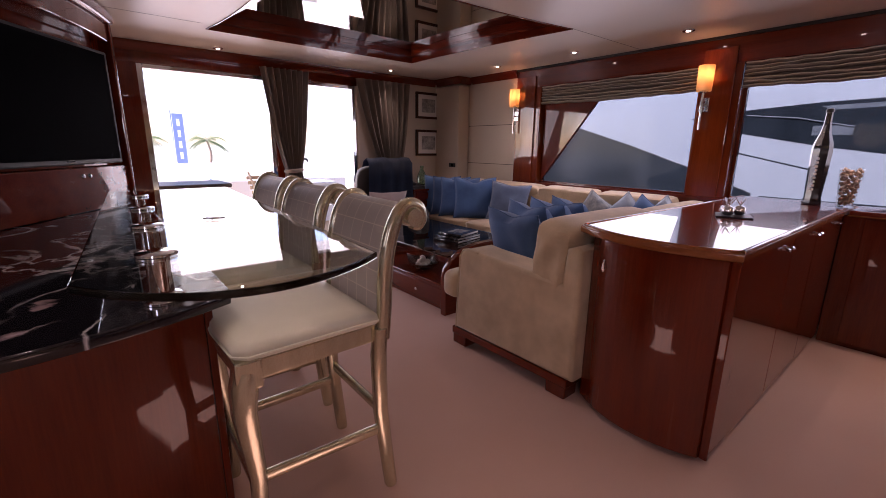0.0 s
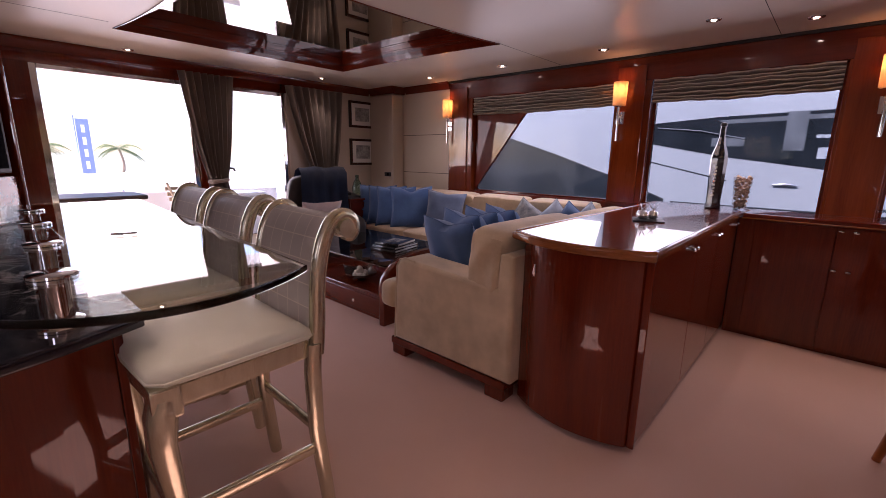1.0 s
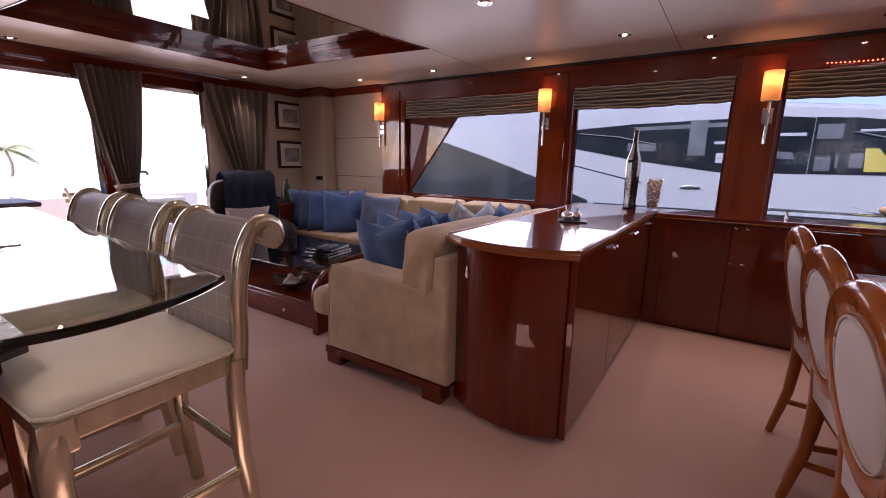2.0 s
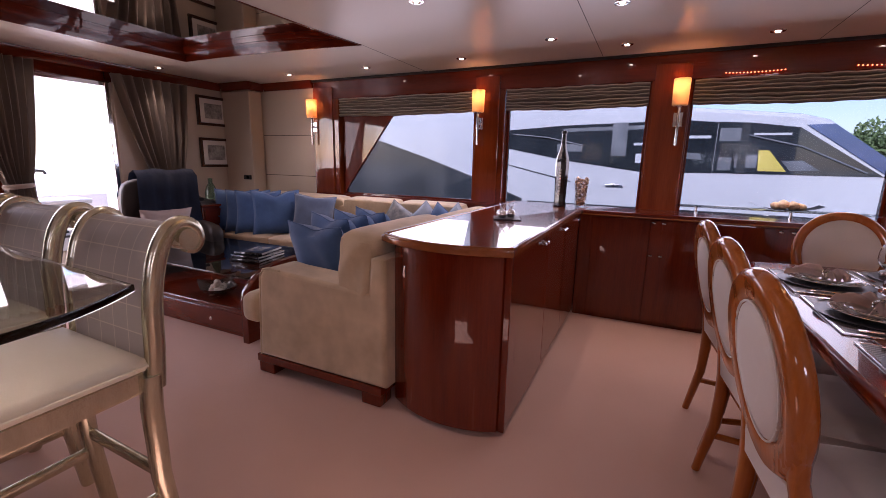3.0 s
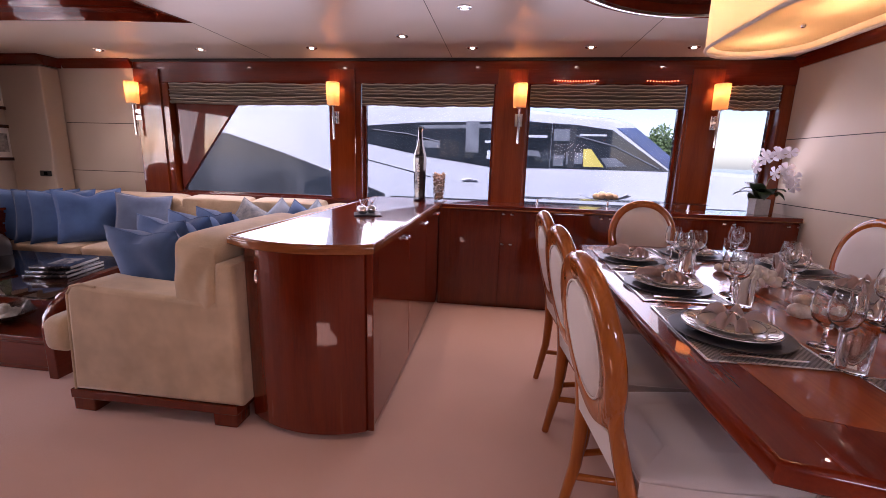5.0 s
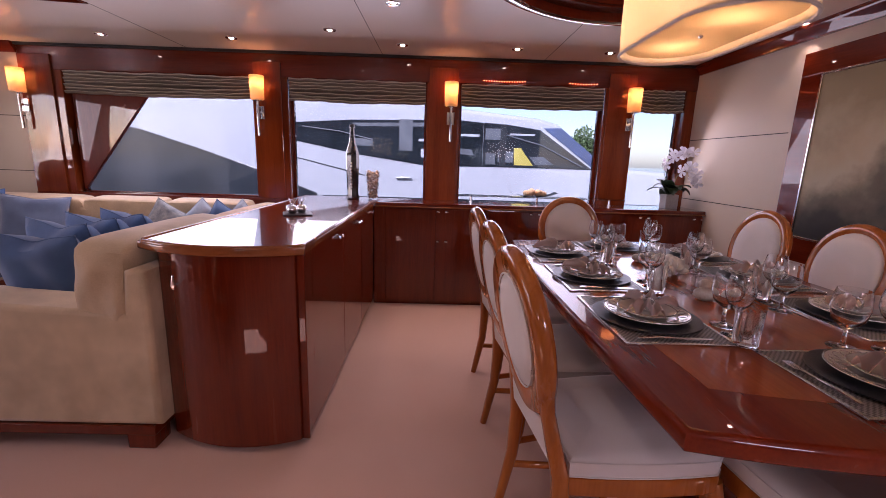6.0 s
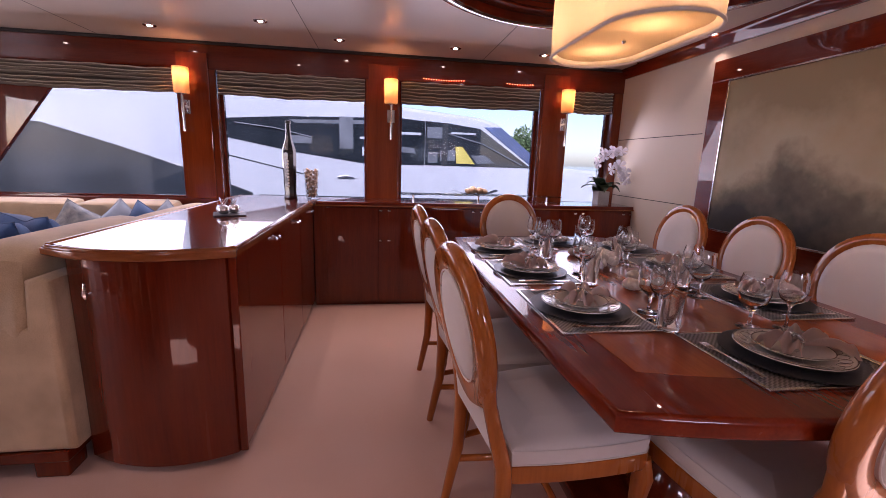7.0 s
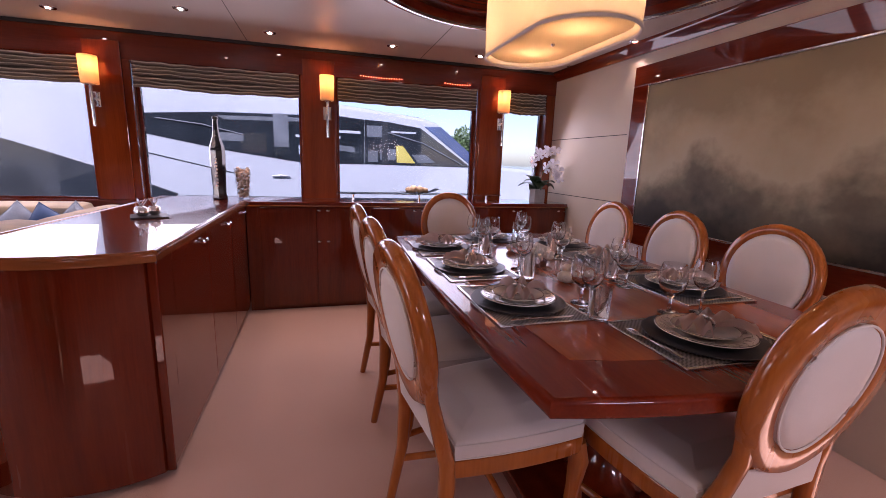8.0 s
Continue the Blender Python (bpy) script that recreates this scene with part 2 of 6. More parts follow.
# window wall: pillars of varnished wood between four openings
SILL, HEAD = 0.87, 1.93
OPEN = [(2.62, 4.27), (1.08, 2.31), (-0.51, 0.785), (-1.235, -0.79)]
solid("wall_starboard", box((WX, FORE, 0.0), (WX + 0.14, 4.62, SILL)), MAHOGANY_Y, "glossy red mahogany wall under the side windows", "wall", kind="structure")
solid("wall_starboard_header", box((WX, FORE, HEAD), (WX + 0.14, 4.62, TOP + 0.012)), MAHOGANY_Y, "glossy red mahogany header over the side windows", "wall", kind="structure")
cuts = [4.62] + [v for a, b in OPEN for v in (b, a)] + [FORE]
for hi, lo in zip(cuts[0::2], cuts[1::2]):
    solid("wall_pillar", box((WX, lo, SILL + 0.0005), (WX + 0.14, hi, HEAD - 0.0005), 0.004, 1), LIT_MAHOGANY, "glossy mahogany pillar between the side windows", "pillar", "window pillars", "structure")
solid("wall_starboard_aft", box((WX, 4.62, 0.0), (WX + 0.14, AFT, TOP)), PANEL, "cream leather panelled wall beside the sofa", "wall", kind="structure")
solid("shadow_gap", box((WX - 0.03, FORE, TOP - 0.022), (WX, 4.62, TOP - 0.002)), DARK_LINE, "thin black gap under the ceiling", "trim", kind="structure")
for i, (a, b) in enumerate(OPEN):
    win = tagged(new(f"window_{i + 1}"), "tinted side window in a varnished wooden frame", "window", "side windows", "structure")
    bm = box((WX + 0.09, a, SILL), (WX + 0.135, a + 0.022, HEAD), 0.003, 1)
    box((WX + 0.09, b - 0.022, SILL), (WX + 0.135, b, HEAD), 0.003, 1, bm)
    box((WX + 0.09, a + 0.022, SILL), (WX + 0.135, b - 0.022, SILL + 0.012), 0.003, 1, bm)
    part("window_frame", bm, MAHOGANY_Y, win)
    pane = part("pane", box((WX + 0.105, a + 0.022, SILL + 0.012), (WX + 0.111, b - 0.022, HEAD)), PANE, win)
    pane.visible_shadow = False
    if i == 0:
        part("corner_panel", prism([(3.44, HEAD), (4.25, 0.885), (4.25, HEAD)], WX + 0.06, WX + 0.10, 0, 0.004), MAHOGANY, win, "slanted mahogany panel that cuts the window's corner")

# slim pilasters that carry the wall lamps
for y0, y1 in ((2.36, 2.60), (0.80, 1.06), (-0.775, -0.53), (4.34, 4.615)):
    solid("pilaster", box((WX - 0.018, y0, SILL), (WX - 0.001, y1, HEAD + 0.12), 0.003), LIT_MAHOGANY, "varnished mahogany pilaster between windows, lamplight put into its orange colour", "trim", "pilasters", "structure")
solid("window_ledge", box((WX - 0.02, 2.05, SILL - 0.03), (WX - 0.001, 4.62, SILL - 0.002), 0.004), MAHOGANY_Y, "varnished wooden ledge under the windows", "trim", kind="structure")

# stern wall with two glazed openings
DOORS = [(1.10, 2.30), (2.52, 3.30)]
DHEAD = 1.965
bm = box((PORT, AFT, 0.0), (DOORS[0][0], AFT + 0.1, DHEAD))
box((DOORS[0][1], AFT, 0.0), (DOORS[1][0], AFT + 0.1, DHEAD), bm=bm)
box((PORT, AFT, DHEAD), (3.30, AFT + 0.1, TOP), bm=bm)
solid("wall_aft", bm, MAHOGANY, "mahogany bulkhead round the stern doors", "wall", kind="structure")
solid("wall_aft_panel", box((3.30, AFT, 0.0), (WX, AFT + 0.1, TOP)), PANEL, "cream leather panelled wall behind the pictures", "wall", kind="structure")
for i, (a, b) in enumerate(DOORS):
    door = tagged(new(f"door_{i + 1}"), "sliding glass stern door in a slim metal frame", "door", "stern doors", "structure")
    bm = box((a, AFT + 0.03, 0.0), (a + 0.05, AFT + 0.08, DHEAD), 0.004, 1)
    box((b - 0.05, AFT + 0.03, 0.0), (b, AFT + 0.08, DHEAD), 0.004, 1, bm)
    box((a + 0.05, AFT + 0.03, DHEAD - 0.04), (b - 0.05, AFT + 0.08, DHEAD), 0.004, 1, bm)
    box((a + 0.05, AFT + 0.03, 0.0), (b - 0.05, AFT + 0.08, 0.03), 0.004, 1, bm)
    part("door_frame", bm, CHROME, door, "brushed metal door frame")
    pane = part("pane", box((a + 0.05, AFT + 0.05, 0.03), (b - 0.05, AFT + 0.058, DHEAD - 0.04)), DOOR_PANE, door)
    pane.visible_shadow = False

# corner column
solid("corner_column", box((4.52, 5.46, 0.0), (WX - 0.001, AFT - 0.001, TOP - 0.09), 0.012), PANEL, "cream padded corner column", "column", kind="structure")

# forward wall
solid("wall_fore", box((PORT, FORE - 0.1, 0.0), (WX + 0.14, FORE, TOP)), PANEL, "cream leather panelled forward wall", "wall", kind="structure")
for z in (0.98, 1.50):
    solid("panel_joint", box((3.6, FORE, z), (WX - 0.001, FORE + 0.002, z + 0.006)), DARK_LINE, "narrow joint between leather panels", "trim", "panel joints", "structure")
for z in (1.05, 1.53):
    solid("panel_joint", box((WX - 0.002, 4.625, z), (WX, 5.455, z + 0.006)), DARK_LINE, "narrow joint between leather panels", "trim", "panel joints", "structure")
# port wall, out of view; openings placed so sun patches land on the floor
bm = box((PORT - 0.1, FORE, 0.0), (PORT, AFT, 1.34))
box((PORT - 0.1, FORE, 1.72), (PORT, AFT, TOP), bm=bm)
for a, b in ((FORE, -0.8), (-0.1, 2.0), (2.5, AFT)):
    box((PORT - 0.1, a, 1.34), (PORT, b, 1.72), bm=bm)
solid("wall_port", bm, PANEL, "unseen cream panelled port wall with openings placed to let sun in", "wall", kind="structure")

# cornice of dark wood
COR = [(0.0, 0.0), (0.0, -0.085), (0.018, -0.085), (0.026, -0.06), (0.05, -0.03), (0.06, -0.012), (0.06, 0.0)]


def cornice(name, p, q, inward):
    d = Vector((q[0] - p[0], q[1] - p[1], 0))
    one = bmesh.new()
    rings = []
    for end in (p, q):
        rings.append([one.verts.new((end[0] + inward[0] * (u + 0.001), end[1] + inward[1] * (u + 0.001), TOP - 0.001 + w)) for u, w in COR])
    for k in range(len(COR)):
        j = (k + 1) % len(COR)
        one.faces.new((rings[0][k], rings[0][j], rings[1][j], rings[1][k]))
    one.faces.new(rings[0])
    one.faces.new(rings[1][::-1])
    solid(name, one, MAHOGANY_X if abs(d.x) > abs(d.y) else MAHOGANY_Y, "dark varnished cornice under the ceiling", "cornice", "cornices", "structure")


cornice("cornice_aft", (PORT, AFT), (4.50, AFT), (0, -1))
cornice("cornice_fore", (PORT, FORE), (WX - 0.03, FORE), (0, 1))
cornice("cornice_column", (4.51, 5.45), (WX, 5.45), (0, -1))
cornice("cornice_column_side", (4.51, AFT - 0.06), (4.51, 5.39), (-1, 0))
cornice("cornice_starboard", (WX, 5.39), (WX, 4.62), (-1, 0))

# ceiling with a cut-out over the lounge and one over the dining table
LOUNGE = bow((3.64, 3.15), (3.52, 5.10), -0.04) + bow((3.52, 5.10), (1.51, 5.06), 0.0, 4)[1:] + bow((1.51, 5.06), (1.51, 3.20), -0.07)[1:] + bow((1.51, 3.20), (3.64, 3.15), -0.07)[1:-1]
OVAL = [(2.45 + 1.18 * math.cos(2 * math.pi * k / 48), -0.12 + 0.98 * math.sin(2 * math.pi * k / 48)) for k in range(48)]


def loop_edges(one, pts, z):
    vs = [one.verts.new((x, y, z)) for x, y in pts]
    return vs, [one.edges.new((vs[k], vs[(k + 1) % len(vs)])) for k in range(len(vs))]


one = bmesh.new()
edges = loop_edges(one, [(PORT, FORE), (WX, FORE), (WX, AFT), (PORT, AFT)], TOP)[1]
for hole in (LOUNGE, OVAL):
    edges += loop_edges(one, hole, TOP)[1]
bmesh.ops.triangle_fill(one, use_beauty=True, edges=edges)
for f in list(one.faces):
    c = f.calc_center_median()
    for hole in (LOUNGE, OVAL):
        inside = False
        for (x0, y0), (x1, y1) in zip(hole, hole[1:] + hole[:1]):
            if (y0 > c.y) != (y1 > c.y) and c.x < x0 + (c.y - y0) / (y1 - y0) * (x1 - x0):
                inside = not inside
        if inside and f.is_valid:
            one.faces.remove(f)
            break
shell = bmesh.ops.extrude_face_region(one, geom=one.faces[:])
for v in shell["geom"]:
    if isinstance(v, bmesh.types.BMVert):
        v.co.z += 0.012
solid("ceiling", one, CEILING, "cream ceiling panels with a satin finish", "ceiling", kind="structure", smooth=30)
bm = box((PORT - 0.1, FORE - 0.1, TOP + 0.30), (WX + 0.14, AFT + 0.1, TOP + 0.36))
for lo, hi in (((PORT - 0.1, FORE - 0.1), (PORT, AFT + 0.1)), ((WX, FORE - 0.1), (WX + 0.14, AFT + 0.1)), ((PORT, FORE - 0.1), (WX, FORE)), ((PORT, AFT), (WX, AFT + 0.1))):
    box((*lo, TOP + 0.013), (*hi, TOP + 0.30), bm=bm)
solid("deckhead", bm, DARK_LINE, "closed deck over the saloon", "ceiling", kind="structure")


def ring(pts, z0, z1, inset=0.0):
    """A band that stands on an outline, with a ledge turned inward."""
    cx, cy = sum(p[0] for p in pts) / len(pts), sum(p[1] for p in pts) / len(pts)

    def inner(p, d):
        v = Vector((cx - p[0], cy - p[1]))
        return p[0] + v.x / v.length * d, p[1] + v.y / v.length * d
    one = bmesh.new()
    rows = [[one.verts.new((*inner(p, d), z)) for p in pts] for d, z in ((0.0, z0), (0.012, z0), (0.012, z1), (inset, z1), (inset, z1 + 0.012), (0.0, z1 + 0.012))]
    for a, b in zip(rows, rows[1:] + rows[:1]):
        for k in range(len(pts)):
            j = (k + 1) % len(pts)
            one.faces.new((a[k], a[j], b[j], b[k]))
    return one, [inner(p, inset) for p in pts]


for nm, pts in (("lounge_recess", LOUNGE), ("dining_recess", OVAL)):
    rec = tagged(new(nm), "recessed ceiling tray of mahogany with a bronze mirror", "ceiling recess", kind="structure")
    bm, second = ring(pts, TOP - 0.006, TOP + 0.045, 0.11)
    part("outer_band", bm, MAHOGANY_X, rec)
    bm, third = ring(second, TOP + 0.0575, TOP + 0.085, 0.03)
    part("inner_band", bm, MAHOGANY_X, rec)
    part("mirror_panel", prism(second, TOP + 0.0985, TOP + 0.106), MIRROR, rec, "bronze tinted mirror", None)

# polished band round the dining recess
one = bmesh.new()
rows = [[one.verts.new((2.45 + (1.18 + r) * math.cos(2 * math.pi * k / 64), -0.12 + (0.98 + r) * math.sin(2 * math.pi * k / 64), z)) for k in range(64)] for r, z in ((0.002, TOP - 0.001), (0.002, TOP - 0.016), (0.012, TOP - 0.02), (0.06, TOP - 0.008), (0.062, TOP - 0.001))]
for a, b in zip(rows, rows[1:] + rows[:1]):
    for k in range(64):
        one.faces.new((a[k], a[(k + 1) % 64], b[(k + 1) % 64], b[k]))
solid("recess_band", one, CHROME, "polished band round the dining ceiling recess", "trim", kind="structure")

# straight joints between ceiling panels
for x0, x1, y in ((-0.9, WX - 0.03, 1.47), (3.64, WX - 0.03, 0.06), (-0.9, 1.46, 4.90), (3.62, WX - 0.03, 3.15)):
    solid("ceiling_joint", box((x0, y - 0.002, TOP - 0.001), (x1, y + 0.002, TOP + 0.004)), DARK_LINE, "fine joint between ceiling panels", "trim", "ceiling joints", "structure")

# downlights; the last eight are out of view, added to brighten the room
DOWN = [(4.35, 4.62), (4.35, 3.62), (4.33, 2.60), (4.02, 1.76), (4.36, 1.27), (4.36, 0.36), (4.38, -0.39), (4.39, -1.28), (3.54, -1.26), (3.45, 1.25), (3.60, 5.65), (1.75, 5.77),
        (3.0, 2.3), (1.75, 2.4), (0.5, 2.4), (1.75, 1.25), (0.5, 1.25), (1.75, -1.26), (0.5, -1.26), (0.5, 0.0)]
BULB = glow("lamp_filament", (1.0, 0.86, 0.66), 30.0)
spot = thing("downlight", "small round recessed chrome downlight, lit", "downlight", Matrix.Translation((*DOWN[0], TOP)), "ceiling downlights")
part("bezel", lathe([(0.026, 0.004), (0.026, -0.004), (0.034, -0.006), (0.043, -0.004), (0.045, 0.0)], 28), CHROME, spot)
part("bulb", lathe([(0.0, 0.0), (0.012, -0.001), (0.024, 0.002), (0.024, 0.008), (0, 0.008)], 20), BULB, spot, "glowing halogen bulb")
for x, y in DOWN[1:]:
    copy_thing(spot, Matrix.Translation((x, y, TOP)))
# from k = 12 on, the added downlights have their own strengths
for k, (x, y) in enumerate(DOWN):
    lamp("downlight_beam", "SPOT", look((x, y, TOP - 0.012), (x, y, 0)), (4.5 if y < -1.2 else 9.5) if k < 12 else (5.5 if y > 1 else 15.0), (1.0, 0.86, 0.70), spot_size=radians(85), spot_blend=0.9, shadow_soft_size=0.02)

# ---- built-in sideboard and peninsula ----
SB = 4.34


def scroll_handle(parent, x, y, z, along):
    """A small pair of chrome pulls on a cabinet front."""
    for s in (-1, 1):
        c = Vector((x, y, z)) + Vector(along) * 0.035 * s
        out = Vector((0, 0, 1)).cross(Vector(along)).normalized()
        if out.dot(Vector((0.7 - x, 1.0 - y, 0))) < 0:
            out = -out
        bm = tube([c, c + out * 0.014], 0.004, 8)
        tube([c + out * 0.015 - Vector(along) * 0.012, c + out * 0.017, c + out * 0.015 + Vector(along) * 0.012], [0.006, 0.009, 0.006], 8, bm)
        part("handle", bm, CHROME, parent, "small chrome pull")


side = thing("sideboard", "long glossy mahogany sideboard under the windows", "sideboard")
part("body", box((SB + 0.02, FORE + 0.002, 0.0), (WX - 0.002, 1.50, 0.86)), MAHOGANY, side)
doors = [FORE + 0.004, -0.86, -0.40, 0.07, 0.53, 0.97, 1.40]
for a, b in zip(doors, doors[1:]):
    d = part("door", box((SB, a + 0.002, 0.03), (SB + 0.019, b - 0.002, 0.848), 0.003), MAHOGANY, side)
    if b < 1.39:
        scroll_handle(d, SB, b - 0.055 if b > 0.9 else a + 0.055, 0.83, (0, 1, 0))
        scroll_handle(d, SB, b - 0.055 if b > 0.9 else a + 0.055, 0.575, (0, 1, 0))
part("worktop", box((SB - 0.02, FORE + 0.002, 0.861), (WX - 0.002, 1.475, 0.90), 0.008), MAHOGANY_Y, side)
part("edge_bead", tube([(SB - 0.018, FORE + 0.002, 0.866), (SB - 0.018, 1.48, 0.866)], 0.006, 8), HONEY, side)

END = bow((2.452, 2.10), (2.425, 1.502), 0.088, 22)
pen = thing("peninsula_cabinet", "glossy mahogany cabinet with a bowed end", "cabinet")
part("body", prism([(WX - 0.002, 1.522), (WX - 0.002, 2.10)] + END[:-1] + [(2.43, 1.522)], 0.03, 0.864, 2, 0.002, 1), MAHOGANY, pen)
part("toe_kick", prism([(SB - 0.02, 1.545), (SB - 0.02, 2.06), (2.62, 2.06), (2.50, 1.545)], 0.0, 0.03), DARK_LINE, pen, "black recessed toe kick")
for a, b in ((2.432, 3.18), (3.184, 3.76), (3.764, SB - 0.003)):
    d = part("door", box((a, 1.503, 0.045 if a > 3 else 0.032), (b, 1.521, 0.862), 0.003), MAHOGANY, pen)
    scroll_handle(d, b - 0.12, 1.503, 0.825, (1, 0, 0))
part("corner_post", box((2.418, 1.494, 0.031), (2.431, 1.524, 0.864), 0.004), MAHOGANY, pen)
TOPC = bow((2.447, 2.175), (2.410, 1.488), 0.094, 22)
topline = [(WX - 0.002, 1.487), (WX - 0.002, 2.175)] + TOPC
part("edge_band", prism(topline, 0.8655, 0.900, 2, 0.008, 3), HONEY, pen, "cherry band round the worktop")
field = [(WX - 0.002, 1.512), (WX - 0.002, 2.150)] + bow((2.475, 2.150), (2.438, 1.512), 0.090, 22)
part("worktop", prism(field, 0.8995, 0.9035, 2, 0.001, 1), MAHOGANY_X, pen)
lip = [(x + 0.009, y) for x, y in TOPC[1:-1]]
part("front_rim", tube([(x, y, 0.899) for x, y in lip] + [(2.425, 1.499, 0.899), (SB - 0.02, 1.499, 0.899)], 0.010, 10), HONEY, pen, "raised cherry lip")
part("back_rim", tube([(WX - 0.02, 2.163, 0.899), (2.47, 2.163, 0.899)], 0.010, 10), HONEY, pen, "raised cherry lip")
bm = tube([(2.38, 1.98, 0.745), (2.345, 1.98, 0.745)], 0.004, 8)
tube([(2.345, 1.98, 0.73), (2.342, 1.98, 0.745), (2.345, 1.98, 0.785)], [0.005, 0.009, 0.004], 8, bm)
part("knob", bm, CHROME, pen, "small chrome knob")

# ---- the sectional sofa ----
sofa = thing("sectional_sofa", "beige suede sectional sofa on a mahogany plinth", "sofa")
part("plinth", box((2.362, 2.13, 0.07), (3.80, 3.01, 0.115), 0.004), MAHOGANY_X, sofa, "dark mahogany base rail")
part("plinth", box((3.80, 2.13, 0.075), (4.62, 5.40, 0.115), 0.004), MAHOGANY_Y, sofa, "dark mahogany base rail")
for x, y in ((2.425, 2.95), (2.425, 2.20), (3.70, 2.93), (3.86, 5.30)):
    part("foot", box((x - 0.055, y - 0.06, 0.0), (x + 0.055, y + 0.06, 0.075), 0.008), MAHOGANY, sofa, "square mahogany foot")
arm_side = [(2.105, 0.115), (2.105, 0.79), (2.14, 0.805), (2.19, 0.79), (2.205, 0.615), (2.80, 0.645), (2.88, 0.655), (2.93, 0.64), (2.955, 0.60), (2.965, 0.45), (2.985, 0.115)]
part("arm", prism(arm_side, 2.365, 2.59, 0, 0.022, 3), SUEDE, sofa)
part("welt", tube([(2.372, y, z) for y, z in arm_side[5:]], 0.006, 8), SUEDE, sofa)
part("back_frame", box((2.60, 2.12, 0.115), (4.40, 2.26, 0.77), 0.02, 3), SUEDE, sofa)
part("seat_frame", box((2.60, 2.26, 0.115), (3.86, 2.96, 0.30), 0.02), SUEDE, sofa)
part("seat_frame", box((3.86, 2.26, 0.115), (4.40, 5.38, 0.30), 0.02), SUEDE, sofa)
part("back_frame", box((4.40, 2.12, 0.115), (4.66, 5.42, 0.78), 0.03, 3), SUEDE, sofa)
part("seat_cushion", cushion(1.26, 0.80, 0.17, 7, 10, None, pose(3.22, 2.69, 0.385)), SUEDE, sofa)
part("front_bolster", cushion(0.235, 0.13, 0.17, 5, 8, None, pose(2.475, 3.055, 0.385)), SUEDE, sofa)
for y, w in ((3.30, 1.10), (4.18, 0.66), (4.95, 0.86)):
    part("seat_cushion", cushion(0.66, w, 0.17, 7, 10, None, pose(4.10, y, 0.385)), SUEDE, sofa)
part("back_cushion", cushion(0.99, 0.23, 0.36, 9, 12, None, pose(2.862, 2.295, 0.72, 6), 0.6), SUEDE, sofa)
part("back_cushion", cushion(0.99, 0.23, 0.36, 9, 12, None, pose(3.86, 2.295, 0.69, 6), 0.6), SUEDE, sofa)
for y, w in ((2.95, 0.70), (3.66, 0.66), (4.62, 1.24)):
    part("back_cushion", cushion(0.22, w, 0.42, 14, 12, None, pose(4.52, y, 0.645, 0, -6), 0.25), SUEDE, sofa)

# loose pillows
for k, (x, y, z, yaw, lean, s) in enumerate(((2.72, 2.80, 0.655, 84, -16, 0.46), (2.93, 2.84, 0.685, 70, -18, 0.46), (3.15, 2.84, 0.685, 66, -18, 0.46), (3.37, 2.82, 0.685, 62, -20, 0.46))):
    throw_pillow("throw_pillow", s, 0.17, BLUE, "blue velvet pillow leaning on the sofa arm" if k == 0 else "blue velvet pillow with a pale piped edge", pose(x, y, z, lean, 0, yaw), k * 3.1, 0.05)
for k, (x, y, yaw, size) in enumerate(((3.96, 5.12, 58, 0.47), (3.97, 4.95, 54, 0.47), (3.98, 4.80, 50, 0.47), (4.04, 4.60, 42, 0.49))):
    throw_pillow("throw_pillow", size, 0.17, BLUE, "bright blue pillow propped on the sofa", pose(x, y, 0.685, -14, 0, -yaw), 11 + k * 2.3, 0.10)
SLATE = material("slate_blue_wool", (0.075, 0.115, 0.20), (0.12, 0.175, 0.28), 0.95, scale=10, fine=400, bump=0.5, sheen=0.4)
throw_pillow("throw_pillow", 0.44, 0.15, SLATE, "slate blue wool pillow slumped on the sofa", pose(4.20, 4.22, 0.67, -20, 6, -52), 23.0, 0.03)
GREY = material("patterned_linen", (0.10, 0.13, 0.17), (0.42, 0.44, 0.44), 0.9, scale=18, stretch=(1, 3, 1), fine=200, bump=0.3)
PALE = material("pale_blue_linen", (0.25, 0.33, 0.45), (0.45, 0.53, 0.62), 0.9, scale=9, fine=200, bump=0.3)
for k, (y, mt, lb) in enumerate(((3.18, GREY, "grey patterned linen pillow on the sofa"), (2.90, PALE, "pale blue printed pillow on the sofa"), (2.72, BLUE, "small blue pillow on the sofa"), (2.58, PALE, "pale blue printed pillow on the sofa"))):
    throw_pillow("throw_pillow", 0.38, 0.15, mt, lb, pose(4.24, y, 0.635, -18, 45 if k % 2 else 30, -80 - 6 * k), 30 + k, 0.0)

# ---- coffee table ----
cof = thing("coffee_table", "low mahogany coffee table with a smoked glass top", "coffee table")
SMOKE = glass("smoked_glass", (0.30, 0.33, 0.33), 1.5)
part("base", box((2.66, 3.432, 0.0), (3.62, 5.028, 0.19), 0.006), MAHOGANY_Y, cof)
part("shelf", box((2.64, 3.432, 0.191), (3.64, 5.028, 0.215), 0.006), MAHOGANY_Y, cof)
for y0, y1 in ((3.37, 3.43), (5.03, 5.09)):
    part("end_panel", prism([(2.60, 0.0), (2.60, 0.30), (2.615, 0.365), (2.66, 0.42), (2.72, 0.465), (2.80, 0.50), (2.93, 0.523), (3.10, 0.53), (3.40, 0.53), (3.53, 0.523), (3.60, 0.50), (3.645, 0.465), (3.66, 0.42), (3.66, 0.0)], y0, y1, 1, 0.006), MAHOGANY_X, cof, "arched mahogany end panel")
part("glass_top", box((2.66, 3.432, 0.435), (3.60, 5.028, 0.45), 0.003), SMOKE, cof, "smoked glass top").visible_shadow = False
